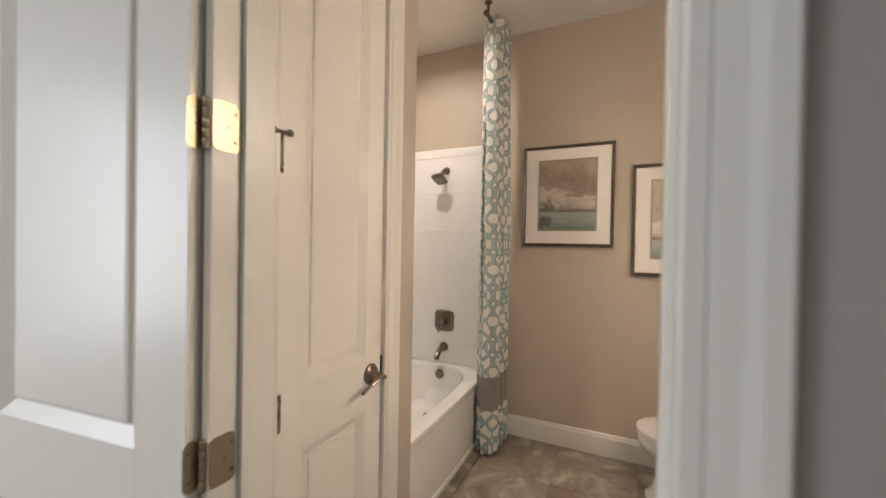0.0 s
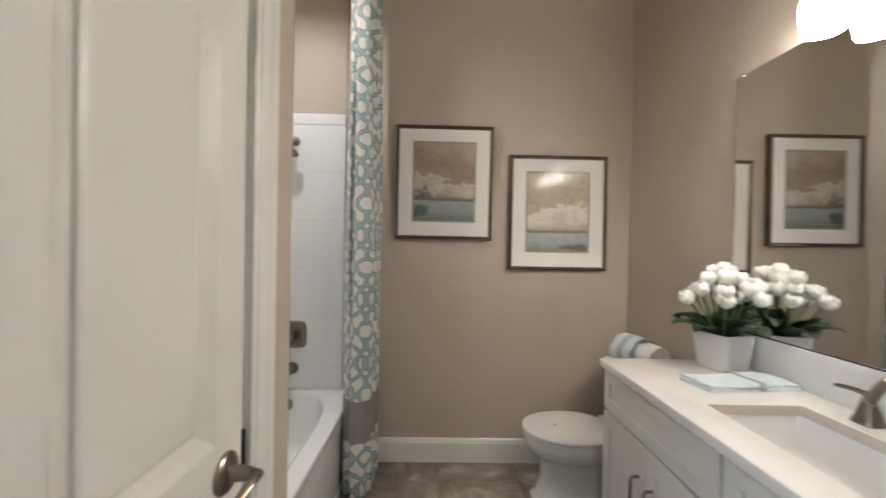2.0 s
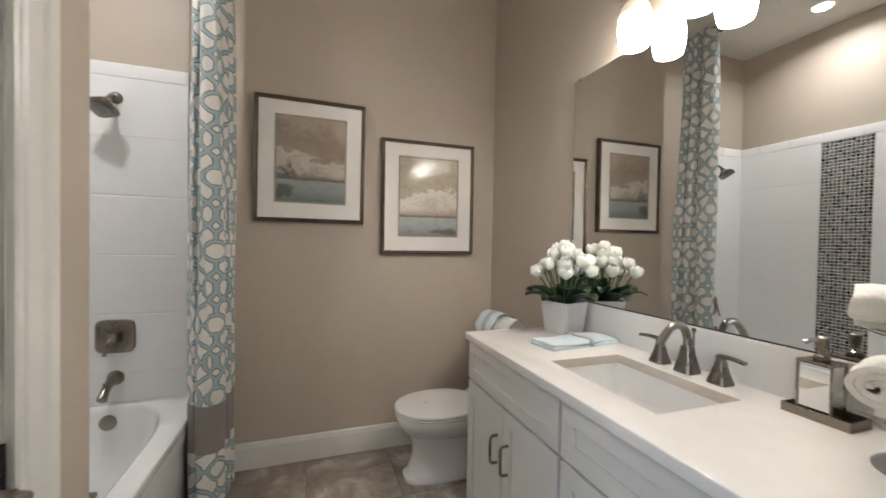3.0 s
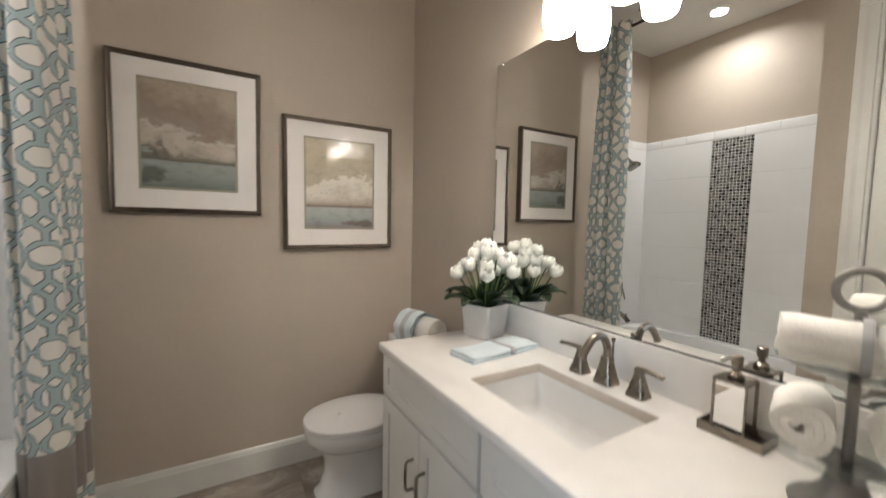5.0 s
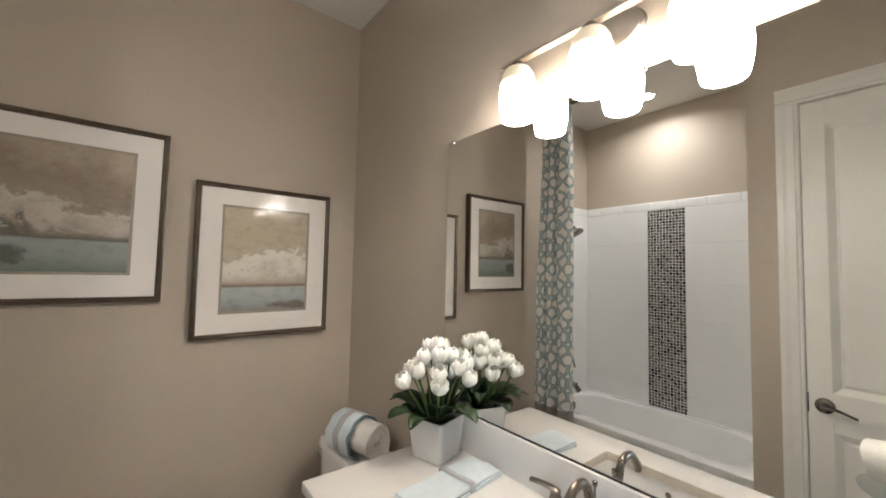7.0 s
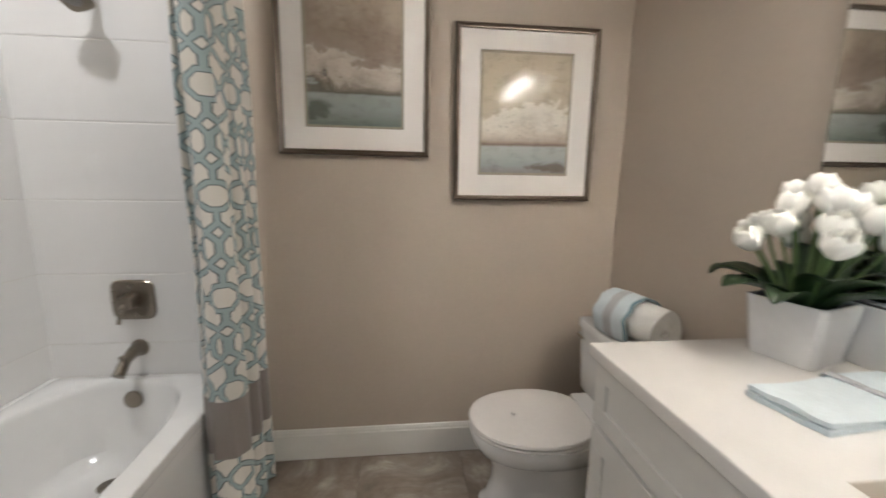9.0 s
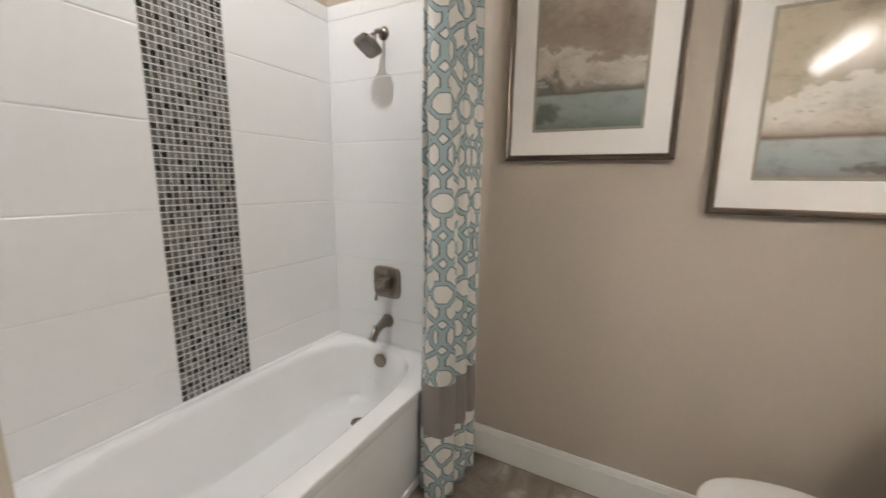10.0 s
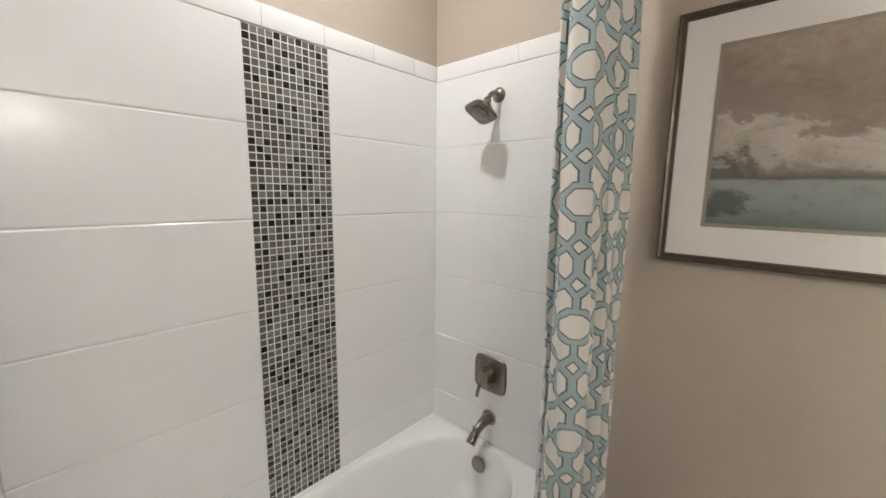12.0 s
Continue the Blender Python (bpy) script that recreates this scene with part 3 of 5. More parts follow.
baseboard("baseboard", Matrix.Translation((-0.84, NORTH, 0)) @ TO_SOUTH, EAST + 0.84, "white painted baseboard with an eased top")
baseboard("baseboard_wing", Matrix.Translation((WEST, 1.214, 0)) @ TO_EAST, WING - 1.214, "short white painted baseboard on the wing wall")
baseboard("baseboard_hall", Matrix.Translation((0.178, 0.503, 0)) @ TO_SOUTH, 1.4, "white painted baseboard in the hall")
# unseen frame, added to the opening behind the hall daylight lamp
structure("window_1", boxes((-2.74, -2.70, -2.1, -0.9, 0.75, 0.80), (-2.74, -2.70, -2.1, -0.9, 2.20, 2.25), (-2.74, -2.70, -2.1, -2.05, 0.8, 2.2), (-2.74, -2.70, -0.95, -0.9, 0.8, 2.2), (-2.74, -2.70, -1.52, -1.48, 0.8, 2.2)), TRIM, "white window frame added unseen round the hall daylight lamp")


# ---- doors ----
def door_leaf(name, m, width, height, rails, stile, label):
    """A two-panel moulded door: local u across, d out of the face, w up; rails are the (low, high) edges of the panels."""
    thick = 0.034
    ob = structure(name, box(0, width, -thick, -0.017, 0, height, 0, m), DOORPAINT, label)
    for u0, u1 in ((0, stile), (width - stile, width)):
        part("stile", box(u0, u1, -0.017, 0, 0, height, 0.0012, m), DOORPAINT, ob, smooth=False)
    edges = [0.0] + [e for r in rails for e in r] + [height]
    for w0, w1 in zip(edges[::2], edges[1::2]):
        part("rail", box(stile, width - stile, -0.017, 0, w0, w1, 0.0, m), DOORPAINT, ob, smooth=False)
    for w0, w1 in rails:
        steps = [(0, 0), (0.003, -0.0015), (0.029, -0.0165), (0.035, -0.0165), (0.0365, -0.0105), (0.043, -0.0085)]
        rings = [[m @ Vector(p) for p in ((stile + i, d, w0 + i), (width - stile - i, d, w0 + i), (width - stile - i, d, w1 - i), (stile + i, d, w1 - i))] for i, d in steps]
        bm = bmesh.new()
        vr = [[bm.verts.new(p) for p in r] for r in rings]
        for a, b in zip(vr, vr[1:]):
            for i in range(4):
                bm.faces.new((a[i], a[(i + 1) % 4], b[(i + 1) % 4], b[i]))
        bm.faces.new(vr[-1])
        part("panel", bm, DOORPAINT, ob, smooth=False)
    return ob


def lever(parent, m, reach):
    """Round rose, short neck and a drooping wave lever: local u along the lever, d out of the door."""
    out = along((0, 1, 0))
    rose = part("rose", lathe([(0.034, 0), (0.034, 0.004), (0.030, 0.009), (0.022, 0.012), (0.014, 0.014), (0.012, 0.03), (0.0115, 0.045)], m @ out, 28), NICKEL, parent, "satin nickel round rose")
    pts = curve_points([(0.0, 0.040, 0.0), (0.004 * reach, 0.056, 0.001), (0.028 * reach, 0.060, 0.004), (0.058 * reach, 0.056, -0.002), (0.085 * reach, 0.050, -0.014), (0.104 * reach, 0.050, -0.020)], 5)
    rad = [0.0115 - 0.0045 * min(1, k / (len(pts) * 0.7)) for k in range(len(pts))]
    part("lever_handle", sweep([m @ p for p in pts], rad, 12, 0.75), NICKEL, parent, "curved satin nickel lever")
    return rose


closet = door_leaf("door_1", Matrix.Translation((WEST - 0.004, 0.697, 0.012)) @ TO_EAST, 0.428, 2.330, ((0.20, 0.815), (0.985, 2.215)), 0.083, "closed narrow white two-panel closet door")
lever(closet, Matrix.Translation((WEST - 0.004, 1.068, 0.938)) @ TO_EAST, -1)
part("strike_plate", box(WEST - 0.004, WEST + 0.002, 1.121, 1.1255, 0.90, 0.985, 0.001), BLACK, closet, "dark latch plate")


def hinge_barrel(parent, x, y, z, stop=False):
    # the leaf is coloured near black to put in the door gap's shade
    part("hinge_leaf", box(x - 0.004, x + 0.001, y - 0.006, y + 0.002, z, z + 0.089, 0.0006), BLACK, parent, "hinge leaf coloured black for the shade behind the knuckles")
    for k in range(5):
        part("hinge_knuckle", lathe([(0.0055, 0), (0.0062, 0.001), (0.0062, 0.0163), (0.0055, 0.0173)], at(x + 0.007, y + 0.003, z + k * 0.0178), 14), NICKEL, parent)
    if stop:
        part("stop_arm", sweep([(x + 0.012, y + 0.022, z + 0.096), (x + 0.022, y - 0.028, z + 0.089)], 0.0042, 10), NICKEL, parent, "hinge pin door stop arm")
        part("stop_bumper", lathe([(0.008, 0), (0.0095, 0.002), (0.0095, 0.010), (0.006, 0.013)], at(x + 0.022, y - 0.028, z + 0.089, (0.1, -1, -0.12)), 14), RUBBER, parent, "grey rubber bumper")
        part("stop_bumper", lathe([(0.0075, 0), (0.0085, 0.002), (0.0085, 0.009), (0.006, 0.011)], at(x + 0.012, y + 0.020, z + 0.096, (-0.3, 1, 0.1)), 14), NICKEL, parent)
        part("stop_plate", box(x - 0.002, x + 0.015, y - 0.008, y + 0.014, z + 0.090, z + 0.0945, 0.001), NICKEL, parent)


hinge_barrel(closet, WEST - 0.003, 0.694, 1.52, True)
hinge_barrel(closet, WEST - 0.003, 0.694, 0.911)
hinge_barrel(closet, WEST - 0.003, 0.694, 0.16)
hinge_barrel(closet, WEST - 0.003, 0.694, 2.11)

entry = door_leaf("door_2", Matrix.Translation((-0.641, 0.454, 0.012)) @ Matrix.Rotation(radians(7), 4, "Z") @ Matrix.Translation((-0.672, 0, 0)) @ TO_SOUTH, 0.672, 2.328, ((0.20, 0.795), (0.970, 2.215)), 0.125, "white two-panel bathroom door folded back flat against the hall wall")


def butt_hinge(parent, z):
    """An open butt hinge: one leaf let into the door's edge, one into the jamb, and the knuckles between."""
    def plate(x, y0, y1, lean):
        pts = []
        for cy, cz, a0 in ((y1 - 0.012, z + 0.077, 0), (y0 + 0.012, z + 0.077, 90), (y0 + 0.012, z + 0.012, 180), (y1 - 0.012, z + 0.012, 270)):
            for k in range(5):
                a = radians(a0 + 22.5 * k)
                pts.append(Vector((x, cy + 0.012 * math.cos(a), cz + 0.012 * math.sin(a))))
        return loft([pts, [p + Vector((lean, 0, 0)) for p in pts]])
    part("hinge_leaf", plate(-0.6415, 0.448, 0.4745, 0.0025), SATIN, parent, "satin brass-toned hinge leaf on the door edge")
    part("hinge_leaf", plate(-0.6185, 0.478, 0.527, 0.0025), SATIN, parent, "satin brass-toned hinge leaf on the jamb")
    for k in range(5):
        part("hinge_knuckle", lathe([(0.0055, 0), (0.0062, 0.001), (0.0062, 0.0163), (0.0055, 0.0173)], at(-0.628, 0.4745, z + k * 0.0178), 14), SATIN, parent)
    for y, zz in ((0.457, 0.02), (0.465, 0.045), (0.457, 0.07)):
        part("screw", lathe([(0.0038, 0), (0.003, 0.0012), (0.0005, 0.0014)], at(-0.639, y, z + zz, (1, 0, 0)), 10), NICKEL, parent)
    for y, zz in ((0.520, 0.02), (0.507, 0.045), (0.520, 0.07)):
        part("screw", lathe([(0.0038, 0), (0.003, 0.0012), (0.0005, 0.0014)], at(-0.616, y, z + zz, (1, 0, 0)), 10), NICKEL, parent)


for hz in (0.25, 0.925, 1.515, 2.14):
    butt_hinge(entry, hz)

# ---- bath ----
RIM, TX0, TX1, TY0, TY1 = 0.443, TUBX, -0.845, WING, FURR
tub = thing("bathtub", (-1.21, 2.0, 0), "white enamelled alcove bathtub with a straight apron", "bathtub")
cx, cy, hx, hy = (TX0 + TX1) / 2, (TY0 + TY1) / 2, (TX1 - TX0) / 2 - 0.004, (TY1 - TY0) / 2 - 0.004
icx = cx - 0.012
rings = [rounded(cx, cy, hx, hy, 60, 0.36, 96), rounded(cx, cy, hx, hy, 60, RIM - 0.012, 96), rounded(cx, cy, hx - 0.003, hy - 0.003, 50, RIM - 0.003, 96), rounded(cx, cy, hx - 0.010, hy - 0.010, 40, RIM, 96),
         rounded(icx, cy + 0.010, 0.300, 0.655, 3.1, RIM + 0.001, 96), rounded(icx, cy + 0.010, 0.291, 0.646, 3.1, RIM - 0.006, 96), rounded(icx, cy + 0.010, 0.285, 0.639, 3.1, RIM - 0.022, 96),
         rounded(icx, cy + 0.04, 0.262, 0.600, 3.1, 0.28, 96), rounded(icx, cy + 0.055, 0.243, 0.560, 3.8, 0.165, 96), rounded(icx, cy + 0.06, 0.225, 0.525, 3.6, 0.135, 96), rounded(icx, cy + 0.06, 0.19, 0.485, 3.4, 0.122, 96), rounded(icx, cy + 0.06, 0.09, 0.30, 3, 0.116, 96)]
basin_bm = loft(rings, caps=False)
basin_bm.faces.new([v for v in basin_bm.verts][-96:])
part("basin", basin_bm, ACRYLIC, tub)
part("apron", box(TX1 - 0.05, TX1 - 0.012, TY0 + 0.004, TY1 - 0.004, 0, RIM - 0.016, 0.006), ACRYLIC, tub, "smooth white apron panel")
part("rim_lip", box(TX1 - 0.03, TX1, TY0 + 0.004, TY1 - 0.004, RIM - 0.042, RIM - 0.0015, 0.008, seg=3), ACRYLIC, tub)
part("apron_foot", box(TX1 - 0.03, TX1 - 0.004, TY0 + 0.004, TY1 - 0.004, 0, 0.035, 0.004), ACRYLIC, tub)
part("tile_flange", boxes((TX0 + 0.004, TX0 + 0.026, TY0 + 0.003, TY1 - 0.003, RIM - 0.01, RIM + 0.004, 0.004)), ACRYLIC, tub)
part("overflow_plate", lathe([(0.035, 0), (0.036, 0.003), (0.033, 0.009), (0.020, 0.0115), (0.0, 0.012)], at(-1.228, 2.672, 0.374, (0, -1, 0.10)), 28), NICKEL, tub, "round brushed nickel overflow plate")
drain = part("drain", lathe([(0.036, 0), (0.036, 0.003), (0.026, 0.004), (0.024, 0.001), (0.023, -0.01)], at(-1.236, 2.505, 0.122), 28), NICKEL, tub, "brushed nickel drain")
part("stopper", lathe([(0.006, -0.01), (0.006, 0.008), (0.018, 0.010), (0.019, 0.013), (0.008, 0.017), (0.0, 0.017)], at(-1.236, 2.505, 0.122), 20), NICKEL, drain)

FACE = FURR - 0.012
spout = thing("tub_spout", (-1.224, FACE, 0.565), "brushed nickel tub spout with a lift diverter", "tap")
sp = curve_points([(-1.224, FACE, 0.568), (-1.224, FACE - 0.045, 0.566), (-1.224, FACE - 0.095, 0.545), (-1.224, FACE - 0.135, 0.507)], 6)
part("spout_body", sweep(sp, [0.031 - 0.010 * min(1, k / 10) + 0.004 * max(0, (k - 12) / 6) for k in range(len(sp))], 16, 0.8, up=(1, 0, 0)), NICKEL, spout)
part("wall_flange", lathe([(0.036, 0), (0.036, 0.004), (0.031, 0.010)], at(-1.224, FACE, 0.568, (0, -1, 0)), 24), NICKEL, spout)
part("diverter_knob", lathe([(0.004, 0), (0.004, 0.015), (0.007, 0.018), (0.007, 0.026), (0.003, 0.028)], at(-1.224, FACE - 0.105, 0.552, (0, -0.3, 1)), 12), NICKEL, spout)

valve = thing("shower_valve", (-1.225, FACE, 0.773), "brushed nickel square shower valve with a lever", "shower valve")
esc = [[Vector((p.x, FACE - d, p.y)) for p in rounded(-1.225, 0.773, s, s, 5.5, 0, 40)] for s, d in ((0.082, 0.0), (0.0825, 0.004), (0.078, 0.010), (0.060, 0.013), (0.055, 0.012))]
part("escutcheon", loft(esc), NICKEL, valve)
part("valve_stem", loft([[Vector((p.x, FACE - d, p.y)) for p in rounded(-1.225, 0.773, s, s, 4, 0, 24)] for s, d in ((0.033, 0.012), (0.028, 0.03), (0.024, 0.058), (0.018, 0.062))]), NICKEL, valve)
part("lever_handle", sweep(curve_points([(-1.225, FACE - 0.052, 0.773), (-1.229, FACE - 0.068, 0.757), (-1.235, FACE - 0.074, 0.725), (-1.239, FACE - 0.080, 0.696)], 5), 0.009, 12, 0.7), NICKEL, valve)

shower = thing("wall_shower", (-1.227, FACE, 1.935), "brushed nickel square shower head on a bent arm", "shower head")
part("arm_flange", lathe([(0.029, 0), (0.029, 0.004), (0.020, 0.012), (0.012, 0.016)], at(-1.227, FACE, 1.935, (0, -1, 0)), 24), NICKEL, shower)
part("shower_arm", sweep(curve_points([(-1.227, FACE, 1.935), (-1.227, FACE - 0.03, 1.938), (-1.230, FACE - 0.052, 1.928), (-1.234, FACE - 0.066, 1.906)], 6), 0.0095, 12), NICKEL, shower)
hd = Matrix.Translation((-1.236, FACE - 0.069, 1.900)) @ along((-0.10, -0.55, -0.83))
part("head_body", loft([[hd @ p for p in rounded(0, 0, s, s, n, z, 40)] for s, n, z in ((0.014, 2, -0.012), (0.016, 2.2, 0.004), (0.026, 3, 0.018), (0.050, 4.5, 0.042), (0.056, 5, 0.052), (0.053, 5, 0.058))]), NICKEL, shower)
face_plate = part("spray_face", lathe([(0.034, 0.058), (0.036, 0.061), (0.033, 0.0625), (0.0, 0.063)], hd, 24), GREYMETAL, shower, "grey spray face with nozzles")
for r, n in ((0.012, 6), (0.022, 12), (0.031, 16)):
    for k in range(n):
        a = 2 * math.pi * k / n
        part("nozzle", lathe([(0.0016, 0.062), (0.0012, 0.0655)], hd @ Matrix.Translation((r * math.cos(a), r * math.sin(a), 0)), 6), RUBBER, face_plate)

# ---- curtain ----
curtain = thing("shower_curtain", (-0.77, 2.5, 0), "cream shower curtain with a teal trellis print, drawn aside", "curtain")
plan = curve_points([(-0.866, 2.55, 0), (-0.842, 2.475, 0), (-0.820, 2.418, 0), (-0.802, 2.428, 0), (-0.784, 2.388, 0), (-0.745, 2.384, 0), (-0.712, 2.398, 0), (-0.699, 2.435, 0), (-0.704, 2.468, 0), (-0.745, 2.482, 0), (-0.742, 2.498, 0), (-0.700, 2.511, 0), (-0.692, 2.54, 0), (-0.702, 2.568, 0), (-0.745, 2.580, 0), (-0.740, 2.597, 0), (-0.700, 2.610, 0), (-0.692, 2.642, 0), (-0.708, 2.672, 0), (-0.79, 2.665, 0)], 6)
length = [0.0]
for a, b in zip(plan, plan[1:]):
    length.append(length[-1] + (b - a).length)
U0 = next(n for p, n in zip(plan, length) if p.x > -0.727 and p.y < 2.41)
cb = bmesh.new()
uvl = cb.loops.layers.uv.new("cloth")
HEM, HEAD = 0.012, 2.825
levels = [HEM + (HEAD - HEM) * k / 44 for k in range(45)]
grid = []
mid = Vector((-0.757, 2.515, 0))
for z in levels:
    t = (z - HEM) / (HEAD - HEM)
    pull = 1.0 - 0.10 * t ** 3 + 0.015 * math.sin(z * 2.1)
    row = []
    for k, p in enumerate(plan):
        w = 0.006 * math.sin(z * 3.1 + k * 0.45) + 0.003 * math.sin(z * 9 + k * 0.9)
        q = mid + (p - mid) * pull
        if q.y > mid.y:
            q.y = mid.y + (q.y - mid.y) * (1 - 0.30 * t)
        top = 0.012 * math.sin(k * 0.8) if z == HEAD else 0
        row.append(cb.verts.new((q.x + w, min(q.y + 0.5 * w, 2.742), z + top + 0.01 * (z == HEM) * math.sin(k * 0.5) ** 2)))
    grid.append(row)
for r in range(44):
    for k in range(len(plan) - 1):
        f = cb.faces.new((grid[r][k], grid[r][k + 1], grid[r + 1][k + 1], grid[r + 1][k]))
        for loop, (i, j) in zip(f.loops, ((r, k), (r, k + 1), (r + 1, k + 1), (r + 1, k))):
            loop[uvl].uv = (length[j] - U0 + 1.2 + 0.015 * (levels[i] - 1.5), levels[i])
cloth = part("cloth", cb, CLOTH, curtain)
thick = cloth.modifiers.new("thickness", "SOLIDIFY")
thick.thickness, thick.offset = 0.0022, 0
rod = thing("curtain_rod", (-0.77, 2.53, 2.81), "short bronze curtain rod hung from the ceiling", "curtain rod")
part("rod", lathe([(0.011, 0), (0.011, 0.451)], at(-0.767, 2.303, 2.795, (0, 1, 0)), 14), BRONZE, rod)
part("finial", lathe([(0.008, 0), (0.017, 0.006), (0.019, 0.018), (0.010, 0.03), (0.0, 0.032)], at(-0.767, 2.305, 2.795, (0, -1, 0)), 16), BRONZE, rod)
part("ceiling_post", lathe([(0.024, 0), (0.024, -0.005), (0.009, -0.010), (0.007, -0.09)], at(-0.767, 2.325, CEIL), 16), BRONZE, rod)

# ---- ceiling lights ----
for x, y in ((-1.245, 2.055), (-0.98, -1.5)):
    can = thing("recessed_light", (x, y, CEIL), "round white recessed ceiling light, lit", "ceiling light", "recessed lights")
    part("trim_ring", lathe([(0.052, -0.001), (0.054, -0.006), (0.075, -0.006), (0.079, -0.003), (0.079, 0.0)], at(x, y, CEIL), 32, caps=False), TRIM, can)
    part("diffuser", lathe([(0.052, -0.003), (0.049, -0.0045), (0.0, -0.005)], at(x, y, CEIL), 32), CANLIGHT, can, "glowing warm white lens")

# ---- vanity ----
CT, CX0, CY0, CY1 = 0.890, 0.293, 0.597, 1.930
FX = 0.312


def shaker(name, y0, y1, z0, z1, parent, rail=0.05):
    """A shaker front: back panel with four proud members."""
    ob = part(name, box(FX + 0.002, FX + 0.012, y0, y1, z0, z1), CABINET, parent, smooth=False)
    for a in ((y0, y1, z0, z0 + rail), (y0, y1, z1 - rail, z1), (y0, y0 + rail, z0 + rail, z1 - rail), (y1 - rail, y1, z0 + rail, z1 - rail)):
        part("front_rail", box(FX - 0.006, FX + 0.002, *a, 0.0012), CABINET, ob, smooth=False)
    return ob


def pull(parent, y, z0, z1):
    x = FX - 0.006
    pts = [(x, y, z0), (x - 0.020, y, z0 + 0.001), (x - 0.027, y, z0 + 0.008), (x - 0.028, y, (z0 + z1) / 2), (x - 0.027, y, z1 - 0.008), (x - 0.020, y, z1 - 0.001), (x, y, z1)]
    part("handle", sweep(pts, 0.0052, 10, 0.8, up=(0, 1, 0)), NICKEL, parent, "brushed nickel bar pull")


base = thing("sink_cabinet", (0.55, 1.63, 0), "pale grey shaker sink cabinet with two doors", "cabinet", "vanity cabinets")
part("body", boxes((FX + 0.012, EAST - 0.006, 1.303, 1.914, 0.1, 0.694), (FX + 0.012, EAST - 0.006, 1.896, 1.914, 0.694, 0.859), (FX + 0.012, 0.335, 1.303, 1.896, 0.694, 0.859)), CABINET, base, smooth=False)
part("toe_kick", box(FX + 0.07, EAST - 0.006, 1.303, 1.914, 0, 0.1), CABINET, base, smooth=False)
shaker("drawer_front", 1.306, 1.912, 0.706, 0.855, base, 0.042)
d1 = shaker("door", 1.612, 1.912, 0.115, 0.694, base)
d2 = shaker("door", 1.306, 1.608, 0.115, 0.694, base)
pull(d1, 1.648, 0.490, 0.588)
pull(d2, 1.571, 0.490, 0.588)
stack = thing("drawer_cabinet", (0.55, 0.95, 0), "pale grey shaker drawer cabinet beside the sink cabinet", "cabinet", "vanity cabinets")
part("body", boxes((FX + 0.012, EAST - 0.006, 0.602, 1.295, 0.1, 0.694), (FX + 0.012, EAST - 0.006, 0.602, 0.620, 0.694, 0.859), (FX + 0.012, 0.335, 0.620, 1.295, 0.694, 0.859)), CABINET, stack, smooth=False)
part("toe_kick", box(FX + 0.07, EAST - 0.006, 0.602, 1.295, 0, 0.1), CABINET, stack, smooth=False)
for z0, z1 in ((0.706, 0.855), (0.415, 0.694), (0.115, 0.403)):
    shaker("drawer_front", 0.605, 1.292, z0, z1, stack, 0.05)

SX0, SX1, SY0, SY1 = 0.411, 0.684, 1.095, 1.494
top = thing("countertop", (0.55, 1.27, CT), "white quartz countertop with an undermount sink cut-out", "countertop")
tb = bmesh.new()
outer = [(CX0, CY0), (EAST, CY0), (EAST, CY1), (CX0, CY1)]
inner = [(SX0, SY0), (SX1, SY0), (SX1, SY1), (SX0, SY1)]
vo = {z: [tb.verts.new((x, y, z)) for x, y in outer] for z in (CT - 0.031, CT)}
vi = {z: [tb.verts.new((x, y, z)) for x, y in inner] for z in (CT - 0.031, CT)}
for i in range(4):
    j = (i + 1) % 4
    tb.faces.new((vo[CT][i], vo[CT][j], vi[CT][j], vi[CT][i]))
    tb.faces.new((vo[CT - 0.031][i], vi[CT - 0.031][i], vi[CT - 0.031][j], vo[CT - 0.031][j]))
    tb.faces.new((vo[CT - 0.031][i], vo[CT - 0.031][j], vo[CT][j], vo[CT][i]))
    tb.faces.new((vi[CT - 0.031][i], vi[CT][i], vi[CT][j], vi[CT - 0.031][j]))
rim_edges = [e for e in tb.edges if all(v in vo[CT] for v in e.verts) or all(v in vi[CT] for v in e.verts) or all(v in vo[CT - 0.031] for v in e.verts)]
bmesh.ops.bevel(tb, geom=rim_edges + [e for e in tb.edges if (e.verts[0].co - e.verts[1].co).xy.length < 1e-6], offset=0.004, segments=3, affect="EDGES", profile=0.5)
slab = part("slab", tb, QUARTZ, top)
slab.data.materials.append(CUTEDGE)
# upright faces of the sink cut-out take the quartz with painted shade
for face in slab.data.polygons:
    mid_x, mid_y = face.center.x + 0.55, face.center.y + 1.27
    if abs(face.normal.z) < 0.3 and CX0 + 0.05 < mid_x < EAST - 0.05 and CY0 + 0.05 < mid_y < CY1 - 0.05:
        face.material_index = 1
part("backsplash", box(EAST - 0.020, EAST, CY0, CY1, CT, 1.016, 0.002), QUARTZ, top, "low white quartz backsplash")
sink = thing("sink", (0.548, 1.295, 0.715), "white rectangular undermount sink", "sink")
scx, scy, shx, shy = (SX0 + SX1) / 2, (SY0 + SY1) / 2, (SX1 - SX0) / 2 + 0.006, (SY1 - SY0) / 2 + 0.006
